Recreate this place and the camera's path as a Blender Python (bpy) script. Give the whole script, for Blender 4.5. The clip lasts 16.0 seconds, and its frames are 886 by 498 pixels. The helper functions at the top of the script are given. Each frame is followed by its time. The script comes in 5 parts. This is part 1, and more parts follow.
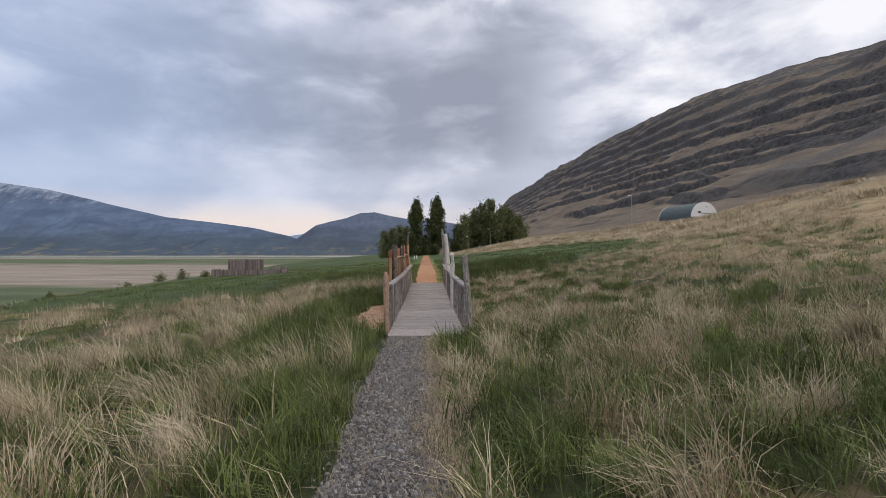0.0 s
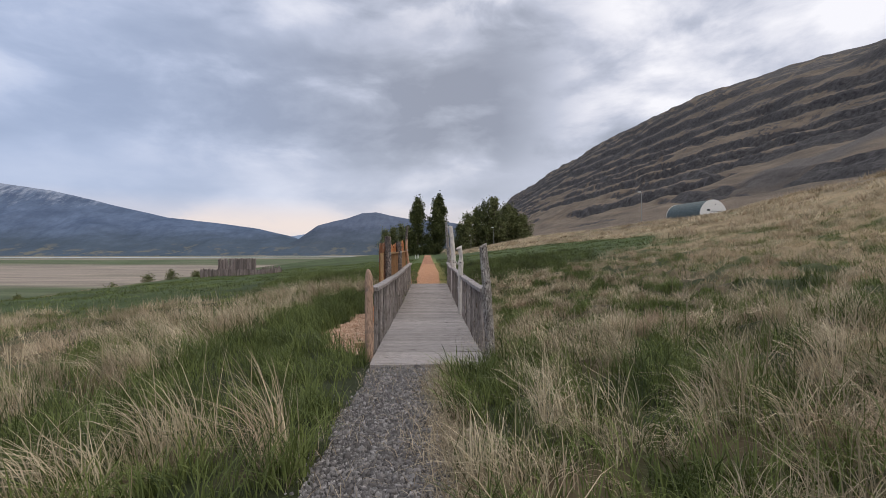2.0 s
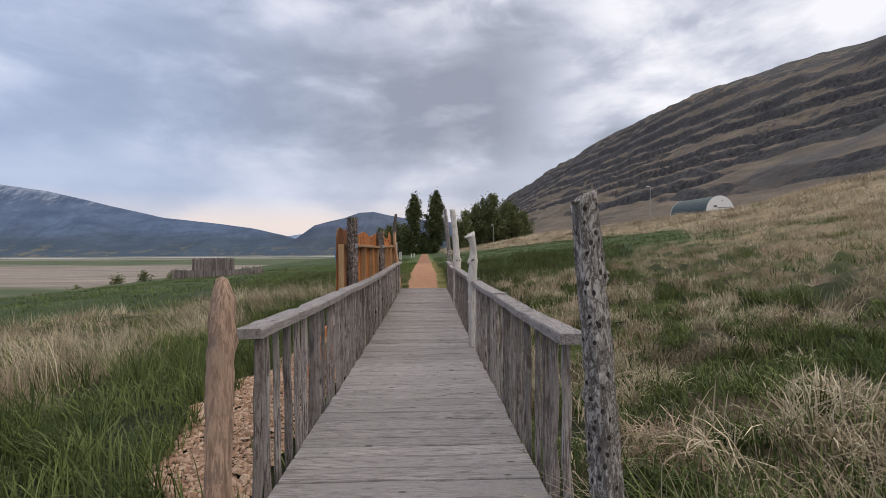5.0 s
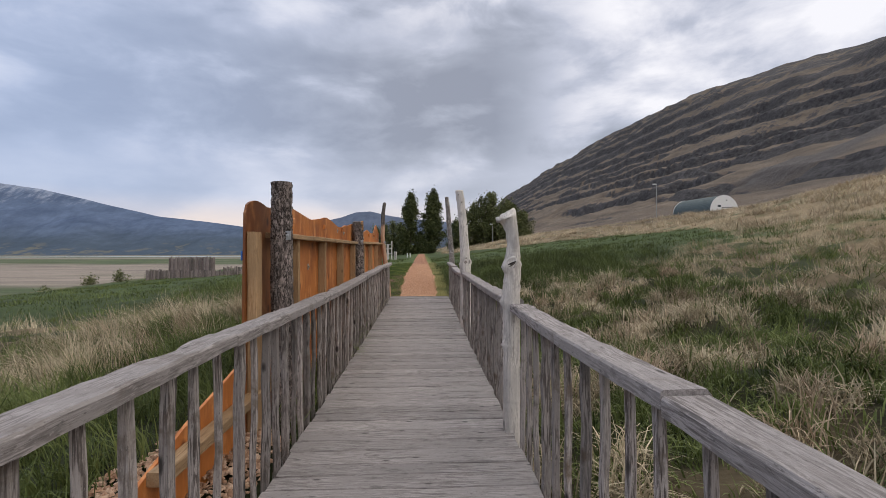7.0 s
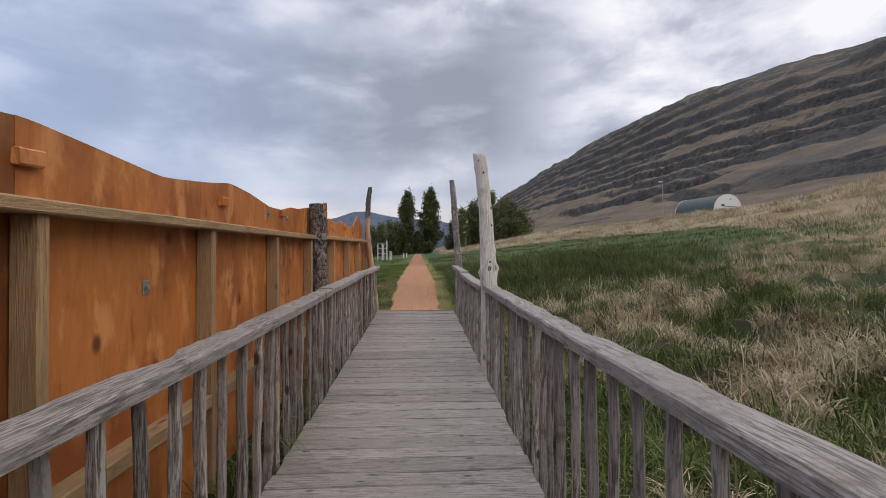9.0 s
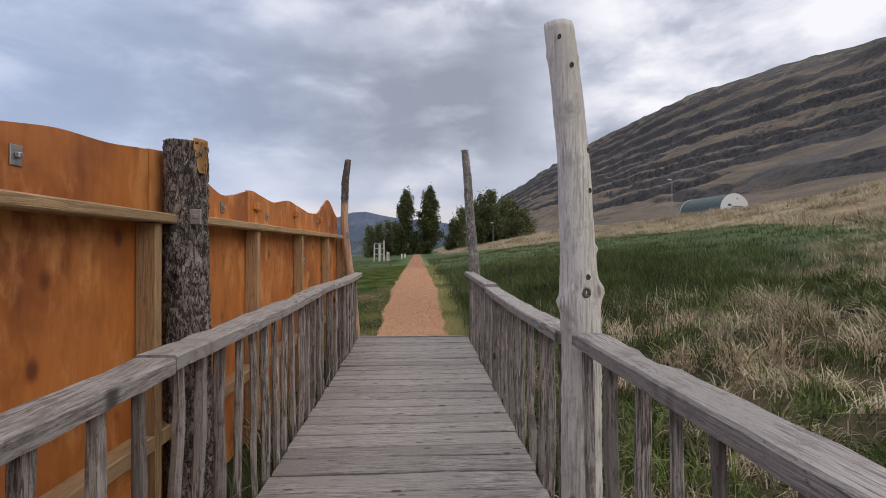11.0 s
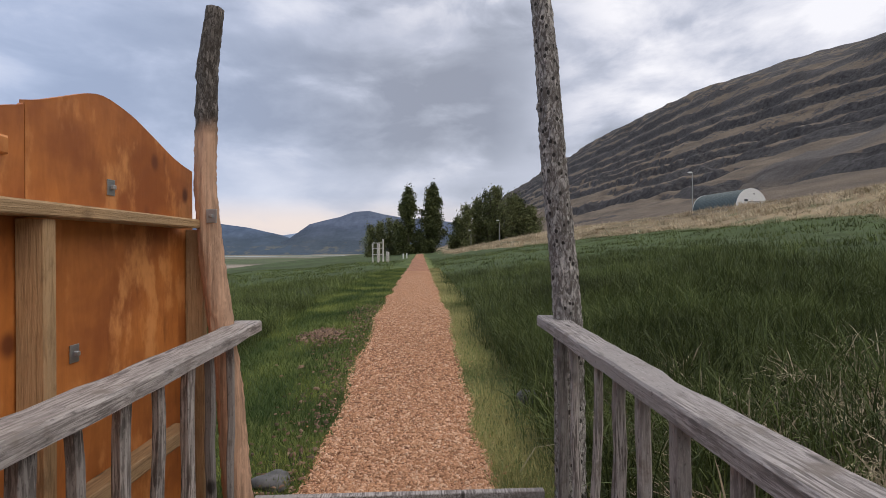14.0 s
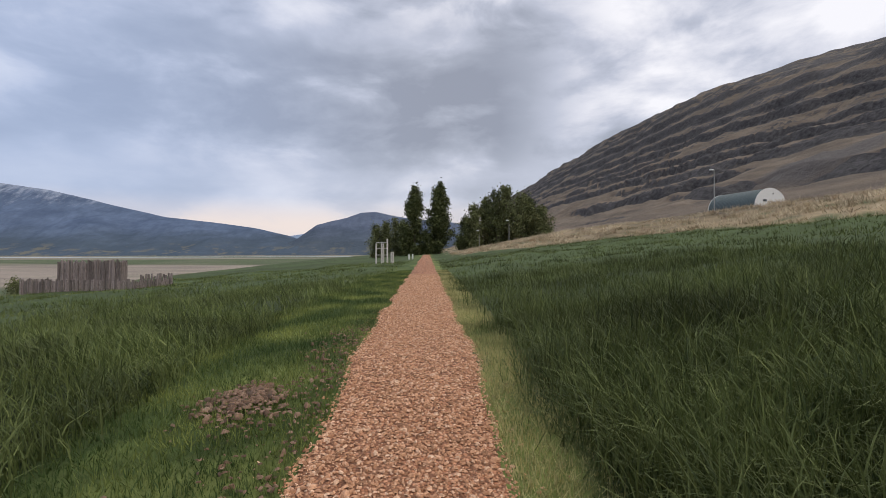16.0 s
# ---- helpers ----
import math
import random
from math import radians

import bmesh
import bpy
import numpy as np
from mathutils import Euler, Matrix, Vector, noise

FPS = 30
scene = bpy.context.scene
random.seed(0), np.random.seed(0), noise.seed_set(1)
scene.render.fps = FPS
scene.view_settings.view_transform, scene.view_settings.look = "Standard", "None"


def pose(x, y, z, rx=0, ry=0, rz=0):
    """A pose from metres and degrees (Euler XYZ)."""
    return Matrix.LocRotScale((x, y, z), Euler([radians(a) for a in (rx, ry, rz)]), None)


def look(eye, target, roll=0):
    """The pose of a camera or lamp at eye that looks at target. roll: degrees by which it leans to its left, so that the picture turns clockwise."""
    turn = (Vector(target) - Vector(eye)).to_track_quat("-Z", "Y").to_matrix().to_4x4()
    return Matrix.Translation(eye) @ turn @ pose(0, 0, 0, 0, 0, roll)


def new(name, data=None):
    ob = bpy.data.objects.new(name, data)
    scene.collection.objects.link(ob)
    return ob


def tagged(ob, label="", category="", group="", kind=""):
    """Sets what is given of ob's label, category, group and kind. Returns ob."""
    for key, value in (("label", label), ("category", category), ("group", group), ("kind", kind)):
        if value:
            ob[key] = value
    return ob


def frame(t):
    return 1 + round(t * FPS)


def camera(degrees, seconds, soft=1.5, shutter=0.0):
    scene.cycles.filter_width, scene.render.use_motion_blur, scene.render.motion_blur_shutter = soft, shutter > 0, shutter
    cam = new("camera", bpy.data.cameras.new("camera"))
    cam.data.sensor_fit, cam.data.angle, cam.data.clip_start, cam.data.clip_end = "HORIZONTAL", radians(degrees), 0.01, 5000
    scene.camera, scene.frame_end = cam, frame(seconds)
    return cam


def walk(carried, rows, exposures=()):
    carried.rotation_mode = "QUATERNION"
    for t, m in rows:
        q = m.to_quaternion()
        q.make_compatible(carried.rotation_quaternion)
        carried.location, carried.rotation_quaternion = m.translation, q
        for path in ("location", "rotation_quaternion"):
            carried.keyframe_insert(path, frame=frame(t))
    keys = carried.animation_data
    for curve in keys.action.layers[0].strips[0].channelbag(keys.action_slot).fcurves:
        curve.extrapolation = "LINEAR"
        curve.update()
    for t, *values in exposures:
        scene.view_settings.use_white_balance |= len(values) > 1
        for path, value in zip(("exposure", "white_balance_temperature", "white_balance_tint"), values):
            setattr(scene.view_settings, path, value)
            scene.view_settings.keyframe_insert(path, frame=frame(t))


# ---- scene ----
cam = camera(87.0, 16.0, 0.65)
PATH = [
    (0, (0.043, -9.336, 1.688), (0.096, -7.337, 1.694), -0.0),
    (0.5, (0.062, -8.569, 1.638), (0.112, -6.57, 1.642), 0.1),
    (1, (0.062, -7.79, 1.587), (0.11, -5.79, 1.592), 0.1),
    (1.5, (0.044, -7.023, 1.546), (0.093, -5.024, 1.551), -0.0),
    (2, (0.032, -6.27, 1.511), (0.077, -4.27, 1.517), -0.1),
    (2.5, (0.069, -5.498, 1.466), (0.113, -3.499, 1.472), -0.1),
    (3, (0.07, -4.75, 1.432), (0.116, -2.75, 1.436), -0.2),
    (3.5, (0.097, -4.004, 1.424), (0.147, -2.005, 1.428), -0.1),
    (4, (0.095, -3.293, 1.41), (0.146, -1.294, 1.414), -0.2),
    (6.5, (0.082, 0.888, 1.316), (0.148, 2.887, 1.318), -0.2),
    (7, (0.077, 1.658, 1.316), (0.147, 3.656, 1.319), -0.1),
    (7.5, (0.071, 2.437, 1.335), (0.145, 4.436, 1.336), -0.1),
    (8, (0.044, 3.169, 1.326), (0.122, 5.168, 1.329), 0.1),
    (8.5, (0.037, 3.932, 1.312), (0.119, 5.93, 1.315), -0.0),
    (11, (0.008, 7.63, 1.293), (0.096, 9.628, 1.298), -0.0),
    (11.5, (-0.032, 8.354, 1.302), (0.061, 10.352, 1.31), 0.1),
    (12, (-0.033, 9.101, 1.311), (0.058, 11.099, 1.318), -0.1),
    (12.5, (-0.033, 9.799, 1.344), (0.053, 11.797, 1.345), -0.1),
    (13, (-0.007, 10.527, 1.337), (0.077, 12.525, 1.339), -0.2),
    (13.5, (-0.003, 11.273, 1.343), (0.073, 13.271, 1.346), -0.2),
    (14, (0.017, 11.982, 1.347), (0.092, 13.98, 1.347), -0.3),
    (14.5, (0.0, 12.775, 1.341), (0.065, 14.774, 1.343), -0.2),
    (15, (-0.007, 13.48, 1.34), (0.052, 15.479, 1.342), 0.1),
    (15.5, (-0.019, 14.195, 1.315), (0.028, 16.194, 1.318), -0.1),
    (16, (-0.028, 14.875, 1.28), (0.019, 16.874, 1.285), -0.1),
]
walk(cam, [(t, look(eye, target, roll)) for t, eye, target, roll in PATH])

# ---- world and light ----
world = bpy.data.worlds.new("overcast_dusk")
scene.world = world
world.use_nodes = True
SUN_EL, SUN_AZ = 42.0, 125.0      # degrees above the horizon, degrees to the side of straight ahead


def wire(nt, a, b):
    nt.links.new(a, b)


def node(nt, kind, **settings):
    n = nt.nodes.new(kind)
    for key, value in settings.items():
        if key in n.inputs:
            n.inputs[key].default_value = value
    return n


def math_node(nt, op, a, b=None, c=None, clamp=False):
    n = nt.nodes.new("ShaderNodeMath")
    n.operation, n.use_clamp = op, clamp
    for i, v in enumerate((a, b, c)):
        if v is None:
            continue
        if isinstance(v, (int, float)):
            n.inputs[i].default_value = v
        else:
            wire(nt, v, n.inputs[i])
    return n.outputs[0]


def noise_node(nt, vec, scale, detail=4, rough=0.55, distortion=0.0):
    n = node(nt, "ShaderNodeTexNoise", Scale=scale, Detail=detail, Roughness=rough, Distortion=distortion)
    if vec is not None:
        wire(nt, vec, n.inputs["Vector"])
    return n.outputs["Fac"]


def ramp(nt, fac, stops):
    n = nt.nodes.new("ShaderNodeValToRGB")
    els = n.color_ramp.elements
    while len(els) < len(stops):
        els.new(0.5)
    for e, (p, c) in zip(els, stops):
        e.position = p
        e.color = (*c, 1) if len(c) == 3 else c
    wire(nt, fac, n.inputs["Fac"])
    return n.outputs["Color"]


def mixc(nt, fac, a, b, blend="MIX"):
    n = nt.nodes.new("ShaderNodeMix")
    n.data_type, n.blend_type = "RGBA", blend
    for sock, v in ((n.inputs[0], fac), (n.inputs[6], a), (n.inputs[7], b)):
        if isinstance(v, (int, float)):
            sock.default_value = v
        elif isinstance(v, tuple):
            sock.default_value = (*v, 1) if len(v) == 3 else v
        else:
            wire(nt, v, sock)
    return n.outputs[2]


def maprange(nt, v, a, b, c=0.0, d=1.0):
    n = nt.nodes.new("ShaderNodeMapRange")
    n.interpolation_type = "SMOOTHSTEP"
    wire(nt, v, n.inputs[0])
    for i, q in zip((1, 2, 3, 4), (a, b, c, d)):
        n.inputs[i].default_value = q
    return n.outputs[0]


def build_sky():
    nt = world.node_tree
    nt.nodes.clear()
    out = nt.nodes.new("ShaderNodeOutputWorld")
    bg = node(nt, "ShaderNodeBackground", Strength=0.1)
    wire(nt, bg.outputs[0], out.inputs[0])
    sky = nt.nodes.new("ShaderNodeTexSky")
    sky.sky_type, sky.sun_disc = "NISHITA", False
    sky.sun_elevation, sky.sun_rotation = radians(SUN_EL), radians(SUN_AZ)
    geo = nt.nodes.new("ShaderNodeTexCoord")
    d = geo.outputs["Generated"]
    sep = nt.nodes.new("ShaderNodeSeparateXYZ")
    wire(nt, d, sep.inputs[0])
    flat = nt.nodes.new("ShaderNodeMapping")
    flat.inputs["Scale"].default_value = (1.0, 1.0, 2.3)
    flat.inputs["Location"].default_value = (3.1, 0.0, 1.7)
    wire(nt, d, flat.inputs[0])
    big = noise_node(nt, flat.outputs[0], 2.6, 3, 0.5)
    mid = noise_node(nt, flat.outputs[0], 5.2, 9, 0.56, 0.25)
    # a heavy grey deck ahead with a torn rim, thinner bright cloud above and beside it
    rag = math_node(nt, "SUBTRACT", math_node(nt, "ADD", math_node(nt, "MULTIPLY", mid, 0.55), math_node(nt, "MULTIPLY", big, 0.45)), 0.5)
    zr = math_node(nt, "ADD", sep.outputs[2], math_node(nt, "MULTIPLY", rag, 0.40))
    xr = math_node(nt, "ADD", sep.outputs[0], math_node(nt, "MULTIPLY", rag, 0.70))
    deck = math_node(nt, "MULTIPLY", maprange(nt, zr, 0.06, 0.19), maprange(nt, zr, 0.45, 0.35))
    side = math_node(nt, "MULTIPLY", maprange(nt, xr, -0.72, -0.28), maprange(nt, xr, 0.30, 0.16))
    deck = math_node(nt, "MULTIPLY", deck, side)
    veil = math_node(nt, "MULTIPLY", maprange(nt, sep.outputs[2], 0.08, 0.13), maprange(nt, xr, 0.40, 0.16))
    dens = math_node(nt, "ADD", math_node(nt, "MULTIPLY", big, 0.85), math_node(nt, "MULTIPLY", mid, 1.15))
    dens = math_node(nt, "ADD", dens, math_node(nt, "ADD", math_node(nt, "MULTIPLY", deck, 0.17), math_node(nt, "MULTIPLY", veil, 0.15)))
    dens = math_node(nt, "SUBTRACT", dens, 0.52)
    even = math_node(nt, "MULTIPLY", maprange(nt, sep.outputs[2], 0.25, 0.14, 0.0, 0.72), maprange(nt, sep.outputs[0], 0.45, 0.20))
    dens = math_node(nt, "ADD", dens, math_node(nt, "MULTIPLY", even, math_node(nt, "SUBTRACT", 0.61, dens)))
    cloud = ramp(nt, dens, [(0.38, (10.0, 9.9, 10.4)), (0.52, (7.7, 7.8, 8.7)), (0.64, (5.6, 5.9, 7.0)), (0.77, (4.2, 4.5, 5.4)), (0.92, (3.3, 3.55, 4.35))])
    blue = maprange(nt, sep.outputs[0], 0.05, -0.70)
    cloud = mixc(nt, math_node(nt, "MULTIPLY", blue, 0.62), cloud, (4.0, 5.1, 7.6))
    glow = math_node(nt, "MULTIPLY", maprange(nt, sep.outputs[2], 0.115, 0.05), 0.88)
    streak = math_node(nt, "MULTIPLY", glow, maprange(nt, mid, 0.68, 0.42, 0.45, 1.0))
    cloud = mixc(nt, streak, cloud, (9.3, 7.9, 7.3))
    over = maprange(nt, sep.outputs[2], 0.50, 0.95, 1.0, 2.2)
    oc = nt.nodes.new("ShaderNodeCombineColor")
    for i, warm in enumerate((1.07, 1.0, 0.86)):
        wire(nt, math_node(nt, "MULTIPLY", over, math_node(nt, "POWER", maprange(nt, sep.outputs[2], 0.50, 0.80, 1.0, warm), 1.0)), oc.inputs[i])
    cloud = mixc(nt, 1.0, cloud, oc.outputs[0], "MULTIPLY")
    col = mixc(nt, 0.93, sky.outputs[0], cloud)
    wire(nt, col, bg.inputs["Color"])


build_sky()
sun = new("sun", bpy.data.lights.new("sun", "SUN"))
sun.data.energy, sun.data.angle, sun.data.color = 0.75, radians(50), (1.0, 0.92, 0.82)
sun.matrix_world = pose(0, 0, 60, 90 - SUN_EL, 0, 180 - SUN_AZ)
scene.view_settings.exposure = 0.0


# ---- materials ----
def material(name):
    m = bpy.data.materials.new(name)
    m.use_nodes = True
    nt = m.node_tree
    b = nt.nodes["Principled BSDF"]
    return m, nt, b


def coords(nt, kind="Object", scale=(1, 1, 1)):
    tc = nt.nodes.new("ShaderNodeTexCoord")
    mp = nt.nodes.new("ShaderNodeMapping")
    mp.inputs["Scale"].default_value = scale
    wire(nt, tc.outputs[kind], mp.inputs[0])
    return mp.outputs[0]


def world_coords(nt, scale=(1, 1, 1)):
    g = nt.nodes.new("ShaderNodeNewGeometry")
    mp = nt.nodes.new("ShaderNodeMapping")
    mp.inputs["Scale"].default_value = scale
    wire(nt, g.outputs["Position"], mp.inputs[0])
    return mp.outputs[0]


def bump(nt, b, height, strength=0.4, distance=0.01):
    n = node(nt, "ShaderNodeBump", Strength=strength, Distance=distance)
    wire(nt, height, n.inputs["Height"])
    wire(nt, n.outputs[0], b.inputs["Normal"])


def shade_by_object(nt, col, low=0.75, high=1.2):
    info = nt.nodes.new("ShaderNodeObjectInfo")
    k = math_node(nt, "ADD", math_node(nt, "MULTIPLY", info.outputs["Random"], high - low), low)
    c = nt.nodes.new("ShaderNodeCombineColor")
    for i in range(3):
        wire(nt, k, c.inputs[i])
    return mixc(nt, 1.0, col, c.outputs[0], "MULTIPLY")


def object_offset(nt, vec):
    """Shifts a texture from object to object, so that no two pieces carry the same grain."""
    info = nt.nodes.new("ShaderNodeObjectInfo")
    v = nt.nodes.new("ShaderNodeVectorMath")
    v.operation = "MULTIPLY_ADD"
    c = nt.nodes.new("ShaderNodeCombineXYZ")
    for i in range(3):
        wire(nt, info.outputs["Random"], c.inputs[i])
    wire(nt, c.outputs[0], v.inputs[0])
    v.inputs[1].default_value = (37.0, 53.0, 71.0)
    wire(nt, vec, v.inputs[2])
    return v.outputs[0]


def wood_material(name, light, dark, along="y", rough=0.8, knots=True, low=0.8, high=1.15, stain=None, grain=1.0, gap=0.45, flecks=0.3):
    m, nt, b = material(name)
    stretch = {"x": (1.5, 26, 26), "y": (26, 1.5, 26), "z": (26, 26, 1.5)}[along]
    vec = object_offset(nt, coords(nt, "Object", stretch))
    fibre = noise_node(nt, vec, 4.6 * grain, 8, 0.62, 0.5)
    grime = noise_node(nt, object_offset(nt, coords(nt, "Object", tuple(0.5 * v + 4 for v in stretch))), 1.1, 7, 0.68)
    wide = noise_node(nt, object_offset(nt, coords(nt, "Object")), 2.3, 4, 0.6)
    col = ramp(nt, fibre, [(gap - 0.12, tuple(0.6 * v for v in dark)), (gap, dark), (gap + 0.10, light)])
    col = mixc(nt, maprange(nt, wide, 0.35, 0.68), col, tuple(0.72 * v for v in light))
    col = mixc(nt, maprange(nt, grime, 0.54, 0.68, 0.0, 0.65), col, tuple(0.55 * v for v in dark))
    fleck = noise_node(nt, object_offset(nt, coords(nt, "Object", tuple(0.12 * v + 1.2 for v in stretch))), 24, 7, 0.72)
    col = mixc(nt, maprange(nt, fleck, 0.57, 0.66, 0.0, flecks), col, tuple(0.45 * v for v in dark))
    col = mixc(nt, maprange(nt, fleck, 0.43, 0.34, 0.0, 0.6 * flecks), col, tuple(min(1.0, 1.3 * v) for v in light))
    if stain:
        col = mixc(nt, maprange(nt, noise_node(nt, object_offset(nt, coords(nt, "Object", (1, 1, 1))), 5.5, 5, 0.65), 0.54, 0.72), col, stain)
    if knots:
        kv = {"x": (3.2, 9, 0.3), "y": (9, 2.6, 0.3), "z": (5, 5, 2.6)}[along]
        vo = node(nt, "ShaderNodeTexVoronoi", Scale=1.2)
        wire(nt, object_offset(nt, coords(nt, "Object", kv)), vo.inputs["Vector"])
        col = mixc(nt, maprange(nt, vo.outputs["Distance"], 0.15, 0.07), col, tuple(0.4 * v for v in dark))
    wire(nt, shade_by_object(nt, col, low, high), b.inputs["Base Color"])
    b.inputs["Roughness"].default_value = rough
    bump(nt, b, fibre, 0.8, 0.006)
    return m


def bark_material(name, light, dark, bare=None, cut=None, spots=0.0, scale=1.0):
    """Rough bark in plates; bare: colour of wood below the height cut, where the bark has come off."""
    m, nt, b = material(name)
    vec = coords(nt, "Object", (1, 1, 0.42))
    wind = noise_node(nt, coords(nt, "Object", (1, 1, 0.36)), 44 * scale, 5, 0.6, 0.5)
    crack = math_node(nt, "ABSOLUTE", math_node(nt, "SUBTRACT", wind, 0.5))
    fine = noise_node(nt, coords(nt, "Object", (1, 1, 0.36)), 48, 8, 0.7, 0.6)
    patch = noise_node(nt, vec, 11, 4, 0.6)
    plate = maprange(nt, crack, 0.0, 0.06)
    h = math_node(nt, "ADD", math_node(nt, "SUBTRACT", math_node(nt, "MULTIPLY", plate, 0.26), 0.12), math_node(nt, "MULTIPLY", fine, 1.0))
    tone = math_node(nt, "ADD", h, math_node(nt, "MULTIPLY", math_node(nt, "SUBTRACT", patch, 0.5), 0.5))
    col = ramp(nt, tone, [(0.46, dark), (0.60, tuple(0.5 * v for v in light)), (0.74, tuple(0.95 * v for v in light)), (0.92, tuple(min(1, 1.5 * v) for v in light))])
    if spots:
        sp = node(nt, "ShaderNodeTexVoronoi", Scale=27)
        wire(nt, coords(nt, "Object", (1, 1, 0.7)), sp.inputs["Vector"])
        col = mixc(nt, maprange(nt, sp.outputs["Distance"], spots, spots - 0.08), col, (0.045, 0.038, 0.033))
    if bare:
        tc = nt.nodes.new("ShaderNodeTexCoord")
        sp = nt.nodes.new("ShaderNodeSeparateXYZ")
        wire(nt, tc.outputs["Object"], sp.inputs[0])
        edge = math_node(nt, "ADD", sp.outputs[2], math_node(nt, "MULTIPLY", noise_node(nt, vec, 9, 4), 0.35))
        streak = noise_node(nt, coords(nt, "Object", (30, 30, 1.2)), 1.6, 6, 0.6)
        wood = ramp(nt, streak, [(0.3, tuple(0.45 * v for v in bare)), (0.6, bare)])
        off = maprange(nt, edge, cut + 0.24, cut + 0.10)
        col = mixc(nt, off, col, wood)
        h = math_node(nt, "ADD", math_node(nt, "MULTIPLY", h, math_node(nt, "SUBTRACT", 1.0, off)), math_node(nt, "MULTIPLY", math_node(nt, "MULTIPLY", streak, off), 0.4))
    wire(nt, col, b.inputs["Base Color"])
    b.inputs["Roughness"].default_value = 0.9
    bump(nt, b, h, 1.0, 0.02)
    return m


def tone_material(name, scale=6.0, rough=0.9, low=0.7, high=1.25, relief=0.03, translucent=0.0):
    """A surface whose plant or soil colour, painted gap shade included, lies on the mesh as the attribute 'tone'."""
    m, nt, b = material(name)
    at = nt.nodes.new("ShaderNodeAttribute")
    at.attribute_name = "tone"
    vec = world_coords(nt)
    n1 = noise_node(nt, vec, scale, 6, 0.65)
    n2 = noise_node(nt, vec, scale * 0.13, 4, 0.6)
    n3 = noise_node(nt, world_coords(nt, (0.25, 1, 1)), 0.035, 6, 0.65)
    k = math_node(nt, "MULTIPLY", maprange(nt, n1, 0.25, 0.75, low, high), math_node(nt, "MULTIPLY", maprange(nt, n2, 0.3, 0.7, 0.85, 1.15), maprange(nt, n3, 0.3, 0.7, 0.72, 1.25)))
    c = nt.nodes.new("ShaderNodeCombineColor")
    for i in range(3):
        wire(nt, k, c.inputs[i])
    col = mixc(nt, 1.0, at.outputs["Color"], c.outputs[0], "MULTIPLY")
    wire(nt, col, b.inputs["Base Color"])
    b.inputs["Roughness"].default_value = rough
    b.inputs["Specular IOR Level"].default_value = 0.2
    if relief:
        bump(nt, b, n1, 0.7, relief)
    return m


def blade_material():
    m, nt, b = material("grass_blades")
    at = nt.nodes.new("ShaderNodeAttribute")
    at.attribute_name = "tone"
    wire(nt, at.outputs["Color"], b.inputs["Base Color"])
    b.inputs["Roughness"].default_value = 0.65
    b.inputs["Specular IOR Level"].default_value = 0.25
    tr = nt.nodes.new("ShaderNodeBsdfTranslucent")
    wire(nt, at.outputs["Color"], tr.inputs["Color"])
    mx = node(nt, "ShaderNodeMixShader", Fac=0.16)
    wire(nt, b.outputs[0], mx.inputs[1])
    wire(nt, tr.outputs[0], mx.inputs[2])
    wire(nt, mx.outputs[0], nt.nodes["Material Output"].inputs["Surface"])
    return m


def piece_material(name, stops, rough=0.85, detail=60):
    """Loose pieces: each island of the mesh takes its own colour from the stops."""
    m, nt, b = material(name)
    g = nt.nodes.new("ShaderNodeNewGeometry")
    col = ramp(nt, g.outputs["Random Per Island"], stops)
    n = noise_node(nt, world_coords(nt), detail, 5, 0.65)
    col = mixc(nt, maprange(nt, n, 0.7, 0.3, 0.0, 0.5), col, tuple(0.4 * v for v in stops[0][1]))
    wire(nt, col, b.inputs["Base Color"])
    b.inputs["Roughness"].default_value = rough
    bump(nt, b, n, 0.4, 0.003)
    return m


def bed_material(name, stops, scale, relief):
    """A bed of small pieces: cells of their own colour with dark gaps."""
    m, nt, b = material(name)
    vec = world_coords(nt)
    vo = node(nt, "ShaderNodeTexVoronoi", Scale=scale)
    wire(nt, vec, vo.inputs["Vector"])
    sep = nt.nodes.new("ShaderNodeSeparateColor")
    wire(nt, vo.outputs["Color"], sep.inputs[0])
    col = ramp(nt, sep.outputs[0], stops)
    big = noise_node(nt, vec, 1.3, 5, 0.6)
    col = mixc(nt, maprange(nt, vo.outputs["Distance"], 0.35, 0.75, 0.0, 0.7), col, tuple(0.3 * v for v in stops[0][1]))
    col = mixc(nt, maprange(nt, big, 0.45, 0.75, 0.0, 0.35), col, tuple(0.55 * v for v in stops[0][1]))
    wire(nt, col, b.inputs["Base Color"])
    b.inputs["Roughness"].default_value = 0.9
    bump(nt, b, maprange(nt, vo.outputs["Distance"], 0.8, 0.1), 0.9, relief)
    return m


